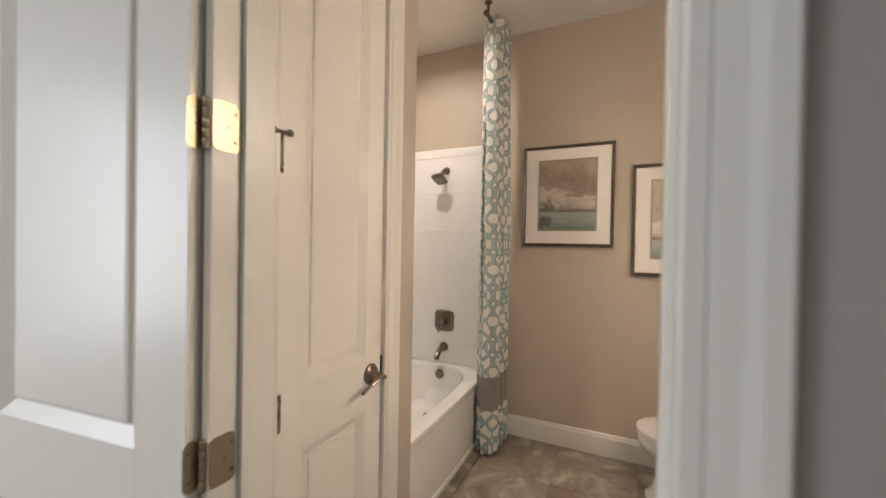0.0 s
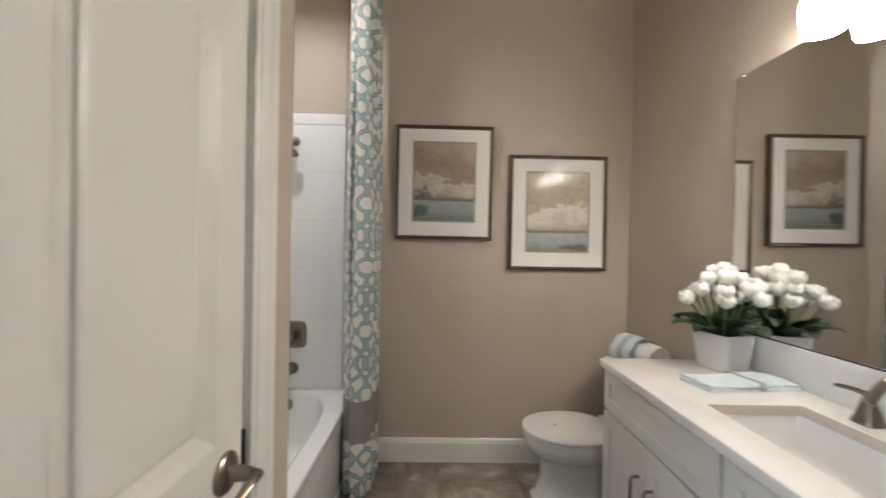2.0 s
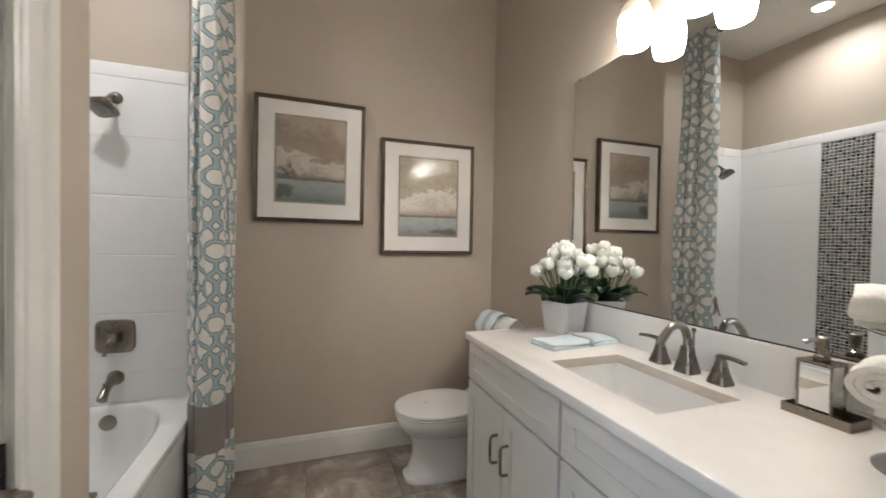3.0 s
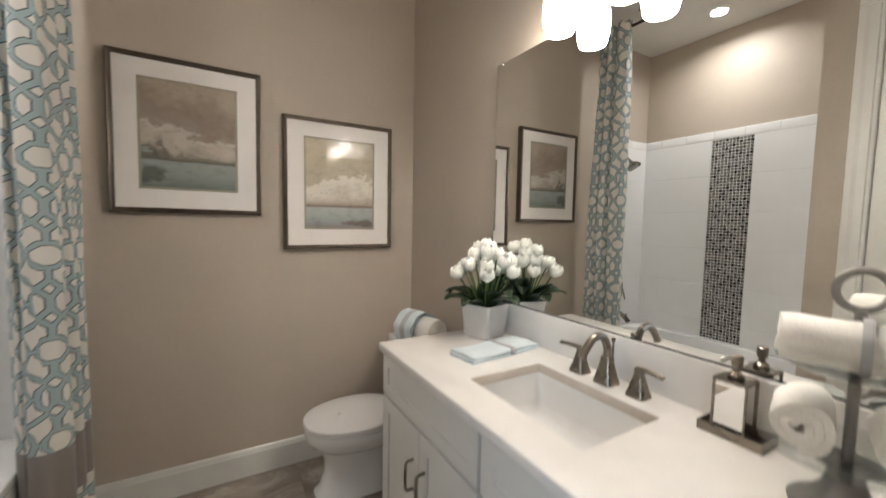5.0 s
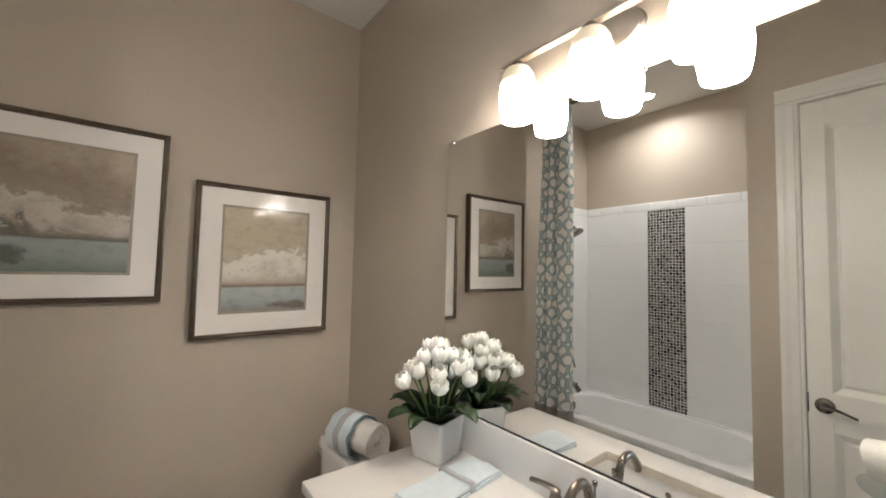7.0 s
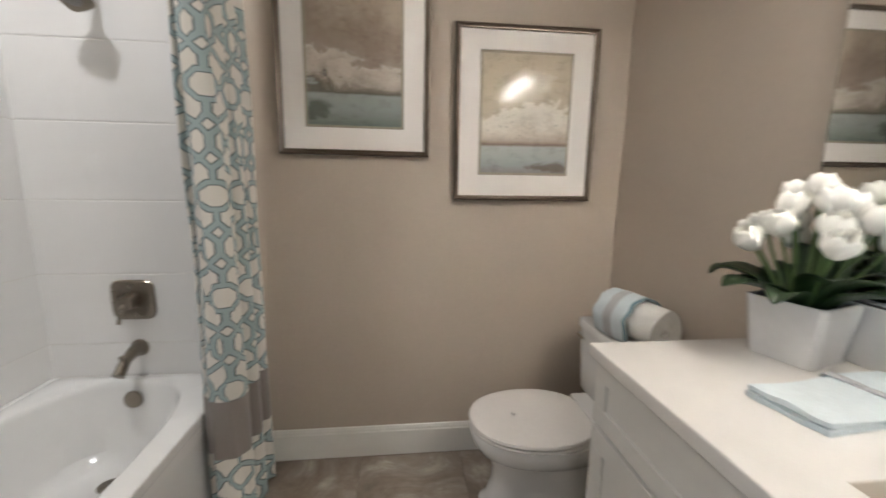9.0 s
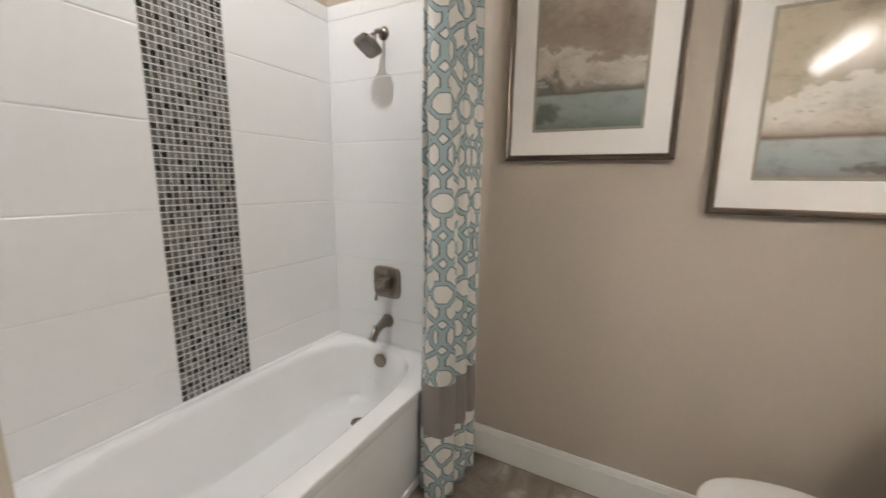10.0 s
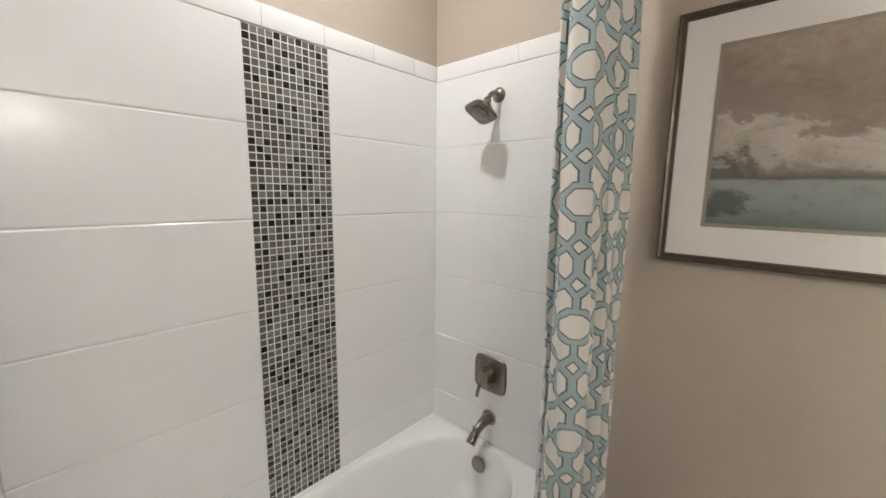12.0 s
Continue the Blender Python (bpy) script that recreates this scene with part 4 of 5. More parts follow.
sr = [rounded(scx, scy, shx + 0.015, shy + 0.015, 14, CT - 0.0315, 64), rounded(scx, scy, shx, shy, 14, CT - 0.032, 64), rounded(scx, scy, shx - 0.003, shy - 0.003, 12, CT - 0.045, 64), rounded(scx, scy, shx - 0.014, shy - 0.014, 10, 0.770, 64),
      rounded(scx, scy, shx - 0.024, shy - 0.024, 9, 0.752, 64), rounded(scx, scy, shx - 0.045, shy - 0.045, 7, 0.741, 64), rounded(scx + 0.01, scy, 0.05, 0.06, 3, 0.736, 64), rounded(scx + 0.01, scy, 0.022, 0.022, 2, 0.734, 64)]
part("bowl", loft(sr, caps=False), CERAMIC, sink)
part("drain", lathe([(0.024, 0.002), (0.021, 0.003), (0.019, -0.002), (0.0, -0.003)], at(scx + 0.01, scy, 0.735), 24), NICKEL, sink, "nickel pop-up drain")
part("overflow_hole", lathe([(0.009, 0), (0.007, 0.002), (0.0, 0.001)], at(SX0 + 0.002, 1.295, 0.828, (1, 0, 0.1)), 16), NICKEL, sink)

faucet = thing("faucet", (0.744, 1.286, CT), "brushed nickel widespread faucet with two lever handles", "faucet")
part("spout_base", loft([rounded(0.744, 1.286, s, s, n, CT + z, 32) for s, n, z in ((0.029, 6, 0.0), (0.0285, 6, 0.006), (0.024, 5, 0.025), (0.018, 4, 0.055), (0.0155, 3, 0.078))]), NICKEL, faucet)
spp = curve_points([(0.744, 1.286, CT + 0.074), (0.741, 1.286, CT + 0.105), (0.720, 1.286, CT + 0.138), (0.682, 1.286, CT + 0.140), (0.647, 1.286, CT + 0.110), (0.634, 1.286, CT + 0.090)], 6)
part("spout", sweep(spp, [0.0135 - 0.0020 * math.sin(math.pi * k / len(spp)) for k in range(len(spp))], 16, 0.85, up=(0, 1, 0)), NICKEL, faucet)
part("lift_rod", lathe([(0.003, 0), (0.003, 0.055), (0.006, 0.058), (0.006, 0.068), (0.003, 0.07)], at(0.768, 1.286, CT + 0.06), 10), NICKEL, faucet)
for y, s in ((1.379, 1), (1.188, -1)):
    h = part("handle_base", loft([rounded(0.744, y, a, a, n, CT + z, 32) for a, n, z in ((0.026, 6, 0), (0.0255, 6, 0.006), (0.020, 5, 0.024), (0.014, 4, 0.05), (0.011, 3, 0.066), (0.012, 3, 0.070), (0.009, 3, 0.074))]), NICKEL, faucet)
    lp = curve_points([(0.744, y, CT + 0.066), (0.742, y - 0.008 * s, CT + 0.074), (0.738, y + 0.030 * s, CT + 0.078), (0.732, y + 0.070 * s, CT + 0.076)], 5)
    part("lever_handle", sweep(lp, [0.010 - 0.0025 * k / len(lp) for k in range(len(lp))], 12, 0.5), NICKEL, h)

mirror = thing("vanity_mirror", (0.815, 1.26, 1.024), "large frameless wall mirror above the vanity", "mirror")
part("glass", box(EAST - 0.007, EAST - 0.0005, 0.600, 1.923, 1.0202, 2.006), MIRROR, mirror, smooth=False)
part("bottom_channel", box(EAST - 0.010, EAST - 0.0002, 0.600, 1.923, 1.0165, 1.0200, 0.0005), BLACK, mirror, "thin dark bottom channel", smooth=False)
part("clip", box(EAST - 0.012, EAST - 0.0002, 1.884, 1.896, 1.998, 2.012, 0.003), CHROME, mirror, "small clear mirror clip")
part("clip", box(EAST - 0.012, EAST - 0.0002, 1.18, 1.192, 1.998, 2.012, 0.003), CHROME, mirror)

light = thing("vanity_light", (EAST, 1.276, 2.133), "three-shade brushed nickel vanity light, lit", "wall light")
plate = loft([[Vector((EAST - d, p.x, p.y)) for p in rounded(1.278, 2.133, a, b, 2, 0, 48)] for a, b, d in ((0.098, 0.058, 0.0), (0.098, 0.058, 0.006), (0.092, 0.052, 0.011), (0.089, 0.049, 0.010), (0.087, 0.047, 0.014), (0.06, 0.03, 0.018))])
part("back_plate", plate, PLATE, light, "oval brushed nickel back plate")
part("arm", sweep([(EAST - 0.012, 1.278, 2.133), (0.774, 1.278, 2.133), (0.736, 1.278, 2.135)], 0.008, 12), NICKEL, light)
part("arm_collar", lathe([(0.012, 0), (0.012, 0.02), (0.009, 0.024)], at(0.784, 1.278, 2.133, (-1, 0, 0)), 14), NICKEL, light)
part("bar", box(0.722, 0.746, 0.980, 1.572, 2.127, 2.137, 0.002), PLATE, light)
for y in (1.047, 1.277, 1.508):
    soc = part("socket", lathe([(0.012, 0.020), (0.016, 0.016), (0.026, 0.006), (0.028, -0.006), (0.026, -0.008)], at(0.734, y, 2.111), 20), NICKEL, light)
    part("shade", lathe([(0.021, 2.118), (0.035, 2.113), (0.0455, 2.096), (0.0525, 2.065), (0.0545, 2.035), (0.0525, 2.000), (0.0475, 1.972), (0.044, 1.961), (0.041, 1.962), (0.0445, 1.974), (0.049, 2.0), (0.051, 2.035), (0.049, 2.063), (0.0425, 2.092), (0.032, 2.107), (0.019, 2.110)], Matrix.Translation((0.734, y, -0.007)), 32, caps=False), SHADE, light, "glowing opal glass barrel shade")

# ---- pictures ----
def framed_print(label, x0, x1, z0, z1, lean, art, group):
    cxm, czm = (x0 + x1) / 2, (z0 + z1) / 2
    ob = thing("framed_print", (cxm, NORTH, czm), label, "picture", group)
    plane_y = NORTH - 0.018
    ob.rotation_euler = (0, radians(lean), 0)
    prof = [(0.0, -0.0175), (0.0, 0.016), (0.002, 0.020), (0.006, 0.0215), (0.010, 0.019), (0.013, 0.0165), (0.016, 0.0185), (0.019, 0.0175), (0.0215, 0.012), (0.0215, 0.004), (0.010, -0.0175)]
    rings = []
    for sx, sz in ((-1, -1), (1, -1), (1, 1), (-1, 1)):
        rings.append([Vector(((x0 if sx < 0 else x1) - sx * o, plane_y - d, (z0 if sz < 0 else z1) - sz * o)) for o, d in prof])
    part("frame", loft(rings, closed=True), BRONZE, ob, "narrow ridged bronze frame")
    part("backing", box(x0 + 0.008, x1 - 0.008, plane_y - 0.006, plane_y - 0.001, z0 + 0.008, z1 - 0.008), MATBOARD, ob, smooth=False)
    mw, mh = (x1 - x0) * 0.171, (z1 - z0) * 0.143
    a0, a1, b0, b1 = x0 + mw, x1 - mw, z0 + mh * 1.05, z1 - mh * 0.95
    for (p0, p1, q0, q1), (r0, r1, s0, s1), d0, d1 in (((x0 + 0.02, x1 - 0.02, z0 + 0.02, z1 - 0.02), (a0, a1, b0, b1), 0.0095, 0.0095),):
        bm = bmesh.new()
        o = [bm.verts.new((x, plane_y - d0, z)) for x, z in ((p0, q0), (p1, q0), (p1, q1), (p0, q1))]
        i = [bm.verts.new((x, plane_y - d1, z)) for x, z in ((r0, s0), (r1, s0), (r1, s1), (r0, s1))]
        k = [bm.verts.new((x, plane_y - 0.0075, z)) for x, z in ((r0 + .002, s0 + .002), (r1 - .002, s0 + .002), (r1 - .002, s1 - .002), (r0 + .002, s1 - .002))]
        for n in range(4):
            bm.faces.new((o[n], o[(n + 1) % 4], i[(n + 1) % 4], i[n]))
            bm.faces.new((i[n], i[(n + 1) % 4], k[(n + 1) % 4], k[n]))
        part("mat_board", bm, MATBOARD, ob, "wide white mat board", smooth=False)
    fil = bmesh.new()
    for r in ((a0 + 0.002, a1 - 0.002, b0 + 0.002, b0 + 0.012), (a0 + 0.002, a1 - 0.002, b1 - 0.012, b1 - 0.002), (a0 + 0.002, a0 + 0.012, b0 + 0.012, b1 - 0.012), (a1 - 0.012, a1 - 0.002, b0 + 0.012, b1 - 0.012)):
        add_box(fil, r[0], r[1], plane_y - 0.0078, plane_y - 0.006, r[2], r[3])
    part("fillet", fil, FILLET, ob, "thin taupe inner border", smooth=False)
    part("print", box(a0 + 0.012, a1 - 0.012, plane_y - 0.0072, plane_y - 0.006, b0 + 0.012, b1 - 0.012), art, ob, "painted seascape in brown, white and teal", smooth=False)
    gb = bmesh.new()
    gb.faces.new([gb.verts.new(p) for p in ((x0 + 0.019, plane_y - 0.0125, z0 + 0.019), (x1 - 0.019, plane_y - 0.0125, z0 + 0.019), (x1 - 0.019, plane_y - 0.0125, z1 - 0.019), (x0 + 0.019, plane_y - 0.0125, z1 - 0.019))])
    part("glass", gb, GLASS, ob, smooth=False).visible_shadow = False
    return ob


framed_print("stormy brown and teal seascape print in a bronze frame", -0.6210, -0.0330, 1.3620, 2.0480, 0.25, ART_A, "seascape prints")
framed_print("pale calm seascape print in a bronze frame", 0.0685, 0.6640, 1.1885, 1.8825, -0.1, ART_B, "seascape prints")

# ---- toilet ----
TY = 2.415
toilet = thing("toilet", (0.45, TY, 0), "white two-piece toilet with its lid closed", "toilet")


def egg(x0, x1, hw, z, n=2.25, count=48):
    """An elongated plan, blunt at the tank end."""
    out = []
    for k in range(count):
        a = 2 * math.pi * k / count
        c, s = math.cos(a), math.sin(a)
        r = (abs(c) ** n + abs(s) ** n) ** (-1 / n)
        x = (x0 + x1) / 2 + (x1 - x0) / 2 * c * r
        out.append(Vector((x + 0.008, TY + hw * s * r * (1 - 0.10 * max(0, -c)), z * 0.98)))
    return out


part("pedestal", loft([egg(0.150, 0.66, 0.105, 0, 3.2), egg(0.148, 0.66, 0.106, 0.02, 3.2), egg(0.175, 0.65, 0.092, 0.05, 3), egg(0.195, 0.64, 0.085, 0.13, 2.8), egg(0.190, 0.63, 0.094, 0.20, 2.6), egg(0.160, 0.62, 0.128, 0.26, 2.4)]), CERAMIC, toilet)
part("bowl", loft([egg(0.171, 0.62, 0.125, 0.2450, 2.4), egg(0.131, 0.62, 0.158, 0.2760, 2.3), egg(0.109, 0.62, 0.180, 0.3150, 2.25), egg(0.102, 0.62, 0.187, 0.3500, 2.25), egg(0.106, 0.62, 0.184, 0.3610, 2.25)]), CERAMIC, toilet)
part("seat", loft([egg(0.103, 0.575, 0.186, 0.3640, 2.3), egg(0.100, 0.578, 0.189, 0.3690, 2.3), egg(0.102, 0.576, 0.187, 0.3770, 2.3)]), SEAT, toilet)
part("lid", loft([egg(0.101, 0.575, 0.187, 0.3800, 2.3), egg(0.098, 0.578, 0.190, 0.3850, 2.3), egg(0.102, 0.574, 0.187, 0.3940, 2.3), egg(0.131, 0.55, 0.165, 0.3995, 2.3), egg(0.226, 0.47, 0.09, 0.4020, 2.2)]), SEAT, toilet, "closed white lid")
part("lid_bumper", box(0.268, 0.281, TY - 0.008, TY + 0.008, 0.390, 0.401, 0.002), SEAT, toilet)
part("deck", box(0.55, 0.79, TY - 0.12, TY + 0.12, 0.30, 0.40, 0.015), CERAMIC, toilet)
part("tank", loft([rounded(0.700, TY, a, b, 9, z, 48) for a, b, z in ((0.075, 0.165, 0.395), (0.088, 0.178, 0.41), (0.096, 0.186, 0.55), (0.099, 0.190, 0.671))]), CERAMIC, toilet)
part("tank_lid", loft([rounded(0.700, TY, a, b, 9, z, 48) for a, b, z in ((0.101, 0.193, 0.672), (0.107, 0.199, 0.677), (0.107, 0.199, 0.695), (0.102, 0.194, 0.705), (0.09, 0.18, 0.708))]), CERAMIC, toilet)
part("flush_lever", sweep([(0.610, 2.56, 0.650), (0.588, 2.56, 0.650), (0.583, 2.555, 0.650), (0.581, 2.505, 0.648)], [0.009, 0.008, 0.007, 0.006], 10), CHROME, toilet, "small chrome flush lever")


# ---- towels ----
def towel_roll(name, centre, axis, radius, length, label, group="", outer=TERRY, turns=2.8):
    """A cloth rolled up into a spiral; its end shows the turns."""
    ob = thing(name, (centre[0], centre[1], centre[2] - radius), label, "towel", group)
    ax = Vector(axis).normalized()
    side = ax.cross(Vector((0, 0, 1))).normalized()
    over = side.cross(ax)
    count = 84
    inner_r = radius * 0.09
    t = radius * 0.155
    line, back_line = [], []
    for k in range(count + 1):
        f = k / count
        a = -0.5 * math.pi + 2 * math.pi * turns * (f - 1)
        r = inner_r + (radius - t - inner_r) * f
        wob = 1 + 0.035 * math.sin(3 * a + 1.3)
        line.append((a, (r + t) * wob))
        back_line.append((a, (r - t * 0.62) * wob))
    section = line + back_line[::-1]
    bm = bmesh.new()
    cols = []
    steps = 9
    for s in range(steps):
        u = (s / (steps - 1) - 0.5) * length
        swell = 1 + 0.03 * math.sin(s * 1.7) - (0.06 if s in (0, steps - 1) else 0)
        cols.append([bm.verts.new(Vector(centre) + ax * (u + 0.004 * math.sin(a * 2)) + (side * math.cos(a) + over * math.sin(a)) * r * swell) for a, r in section])
    n = len(section)
    for a, b in zip(cols, cols[1:]):
        for i in range(n):
            bm.faces.new((a[i], a[(i + 1) % n], b[(i + 1) % n], b[i]))
    m = count + 1
    for col in (cols[0], cols[-1]):
        for i in range(count):
            bm.faces.new((col[i], col[i + 1], col[n - 2 - i], col[n - 1 - i]))
    part("terry_roll", bm, outer, ob)
    return ob, ax, side, over


def wrap(ob, name, material, centre, ax, side, over, radius, u0, u1, label, lift=0.003, ripple=0.0):
    rings = []
    for u, r in ((u0, radius * 0.985), (u0, radius + lift), ((u0 + u1) / 2, radius + lift * 1.4), (u1, radius + lift), (u1, radius * 0.985)):
        rings.append([Vector(centre) + ax * (u + ripple * math.sin(5 * k)) + (side * math.cos(2 * math.pi * k / 40) + over * math.sin(2 * math.pi * k / 40)) * r * (1 + 0.02 * math.sin(k * 0.9)) for k in range(40)])
    part(name, loft(rings, caps=False), material, ob, label)


c = (0.668, 2.325, 0.708 + 0.083)
roll, ax, side, over = towel_roll("rolled_towel", c, (0.25, -0.97, 0), 0.083, 0.245, "rolled white towel with a pale blue band on the toilet tank")
wrap(roll, "blue_cover", BLUETERRY, c, ax, side, over, 0.0845, -0.105, 0.030, "pale blue hand towel wrapped round", 0.006, 0.004)
wrap(roll, "ribbon", RIBBON, c, ax, side, over, 0.0895, -0.055, -0.018, "grey satin ribbon", 0.003, 0.002)
wrap(roll, "dark_band", BLUEDARK, c, ax, side, over, 0.0865, 0.022, 0.042, "slate blue fringe", 0.002, 0.005)

# ---- folded towel ----
folded = thing("folded_towel", (0.63, 1.645, CT), "folded pale blue hand towel with a grey ribbon", "towel")
ta, tb2, tc2, td = Vector((0.458, 1.688, 0)), Vector((0.478, 1.570, 0)), Vector((0.788, 1.600, 0)), Vector((0.776, 1.722, 0))


def towel_layer(z0, z1, grow, seed):
    bm = bmesh.new()
    nx, ny = 22, 10
    rows = []
    for lvl in (0, 1):
        g = []
        for i in range(nx + 1):
            for j in range(ny + 1):
                u, v = i / nx, j / ny
                u, v = 0.5 + (u - 0.5) * (1 + grow), 0.5 + (v - 0.5) * (1 + grow)
                p = (ta * (1 - u) + td * u) * v + (tb2 * (1 - u) + tc2 * u) * (1 - v)
                edge = min(i, nx - i, j, ny - j)
                z = z1 if lvl else z0
                z += (0.0022 * math.sin(u * 9 + seed) + 0.0016 * math.sin(v * 8 + 2 * seed) - (0.003 if edge == 0 else 0)) * lvl
                wob = 0.002 * math.sin(13 * v + 7 * u + seed) if edge == 0 else 0
                g.append(bm.verts.new((p.x + wob, p.y + wob, CT + z)))
        rows.append(g)
    w = ny + 1
    for g, flip in ((rows[0], True), (rows[1], False)):
        for i in range(nx):
            for j in range(ny):
                q = (g[i * w + j], g[(i + 1) * w + j], g[(i + 1) * w + j + 1], g[i * w + j + 1])
                bm.faces.new(q[::-1] if flip else q)
    ring = [i * w for i in range(nx + 1)] + [nx * w + j for j in range(1, w)] + [i * w + ny for i in range(nx - 1, -1, -1)] + [j for j in range(ny - 1, 0, -1)]
    for a, b in zip(ring, ring[1:] + ring[:1]):
        bm.faces.new((rows[0][a], rows[0][b], rows[1][b], rows[1][a]))
    return bm


part("fold", towel_layer(0.0005, 0.011, 0.0, 0.4), BLUETERRY, folded)
part("fold", towel_layer(0.0135, 0.0235, -0.015, 1.9), BLUETERRY, folded)
# dark sheet set between the two folds to paint in their shade
part("fold_shadow", towel_layer(0.008, 0.0145, -0.05, 0.9), BLUEDARK, folded, "slate blue layer standing in for shade between the folds")
rb = bmesh.new()
rib = []
for v in (-0.03, 0.0, 0.2, 0.4, 0.6, 0.8, 1.0, 1.03):
    row = []
    for u in (0.53, 0.60):
        p = (ta * (1 - u) + td * u) * v + (tb2 * (1 - u) + tc2 * u) * (1 - v)
        z = 0.004 if v in (-0.03, 1.03) else 0.0275 + 0.0012 * math.sin(v * 9)
        row.append((p.x, p.y, CT + z))
    rib.append(row)
for (a, b), (c2, d2) in zip(rib, rib[1:]):
    rb.faces.new([rb.verts.new(p) for p in (a, b, d2, c2)])
bmesh.ops.remove_doubles(rb, verts=rb.verts, dist=1e-5)
rob = part("ribbon", rb, RIBBON, folded, "grey satin ribbon")
sm = rob.modifiers.new("thickness", "SOLIDIFY")
sm.thickness = 0.0012

# ---- tulips in a vase ----
VX, VY, VTOP = 0.708, 1.828, 1.022
vase = thing("vase", (VX, VY, CT), "square white glazed ceramic vase", "vase")
turn = Matrix.Translation((VX, VY, 0)) @ Matrix.Rotation(radians(16), 4, "Z")
vb = loft([[turn @ p for p in rounded(0, 0, s, s, 26, z, 48)] for s, z in ((0.058, CT), (0.060, CT + 0.003), (0.0725, VTOP - 0.003), (0.071, VTOP), (0.067, VTOP), (0.0665, VTOP - 0.02), (0.065, VTOP - 0.025))], caps=False)
part("body", vb, VASE, vase)
part("filler", loft([[turn @ p for p in rounded(0, 0, s, s, 26, z, 48)] for s, z in ((0.0662, VTOP - 0.018), (0.04, VTOP - 0.012))]), LEAF, vase, "dark green moss filler")


def petal(bm, angle, height, width, radius, lean, m):
    rows = 7
    cols = 5
    g = []
    for i in range(rows):
        t = i / (rows - 1)
        w = width * math.sin(math.pi * (0.14 + 0.72 * t) ** 0.9) * (1 if t < 0.9 else 0.66)
        r = radius * (0.25 + 0.95 * math.sin(math.pi * min(0.62, 0.08 + 0.62 * t))) * (1 - 0.42 * t ** 3) + lean * t * t
        row = []
        for j in range(cols):
            s = (j / (cols - 1) - 0.5) * 2
            a = angle + s * w / max(r, 0.006)
            row.append(bm.verts.new(m @ Vector((r * math.cos(a), r * math.sin(a), height * t - 0.003 * s * s * t))))
        g.append(row)
    for i in range(rows - 1):
        for j in range(cols - 1):
            bm.faces.new((g[i][j], g[i][j + 1], g[i + 1][j + 1], g[i + 1][j]))


def leaf_blade(points, width):
    pts = curve_points(points, 5)
    bm = bmesh.new()
    g = []
    for k, p in enumerate(pts):
        t = k / (len(pts) - 1)
        d = (pts[min(k + 1, len(pts) - 1)] - pts[max(k - 1, 0)]).normalized()
        s = d.cross(Vector((0, 0, 1)))
        s = s.normalized() if s.length > 0.05 else Vector((0, 1, 0))
        up = s.cross(d)
        w = width * math.sin(math.pi * min(1, 0.12 + 0.88 * t)) ** 0.8 + 0.0008
        g.append([bm.verts.new(p + s * w * x + up * abs(x) * w * 0.35) for x in (-1, -0.5, 0, 0.5, 1)])
    for a, b in zip(g, g[1:]):
        for j in range(4):
            bm.faces.new((a[j], a[j + 1], b[j + 1], b[j]))
    return bm


def tulip(name, height, openness, seed):
    """A single stem standing at the origin: stem, six petals."""
    ob = thing(name, (0, 0, 0), "white tulip with a closed cup on a green stem", "tulip", "tulips in the vase")
    part("stem", sweep(curve_points([(0, 0, 0), (0.003, 0.001, height * 0.5), (0, 0, height)], 4), 0.0028, 8), STEM, ob)
    for k in range(6):
        bm = bmesh.new()
        outer = k % 2 == 0
        petal(bm, radians(60 * k + seed * 11), 0.053 if outer else 0.055, 0.0245, 0.0255 if outer else 0.0215, openness if outer else openness * 0.4, Matrix.Translation((0, 0, height - 0.002)))
        p = part("petal", bm, PETAL, ob)
        md = p.modifiers.new("thickness", "SOLIDIFY")
        md.thickness = 0.0011
    return ob


kinds = [tulip("tulip", 0.16, 0.0, 0), tulip("tulip", 0.19, 0.004, 1), tulip("tulip", 0.13, 0.007, 2)]
rng = random.Random(5)
spots = []
for ring_r, count, base_h in ((0.0, 1, 0.20), (0.046, 5, 0.183), (0.082, 7, 0.143), (0.108, 6, 0.108)):
    for k in range(count):
        a = 2 * math.pi * (k + 0.35 * (count % 2)) / count + rng.uniform(-0.2, 0.2)
        spots.append((ring_r * rng.uniform(0.88, 1.1), a, base_h + rng.uniform(-0.012, 0.016)))
for n, (r, a, h) in enumerate(spots):
    tip = Vector((VX + min(r * math.cos(a), 0.068), VY + r * math.sin(a), VTOP + h))
    foot = Vector((VX + min(0.30 * r * math.cos(a), 0.03), VY + 0.30 * r * math.sin(a), VTOP - 0.02))
    kind = kinds[n % 3]
    tall = (0.16, 0.19, 0.13)[n % 3]
    m = Matrix.Translation(foot) @ along(tip - foot) @ Matrix.Rotation(rng.uniform(0, 6), 4, "Z")
    # the head keeps its size: the stem is sunk or raised along its own line
    m = m @ Matrix.Translation((0, 0, (tip - foot).length - tall))
    if n < 3:
        kind.matrix_basis = m
    else:
        copy_thing(kind, m)
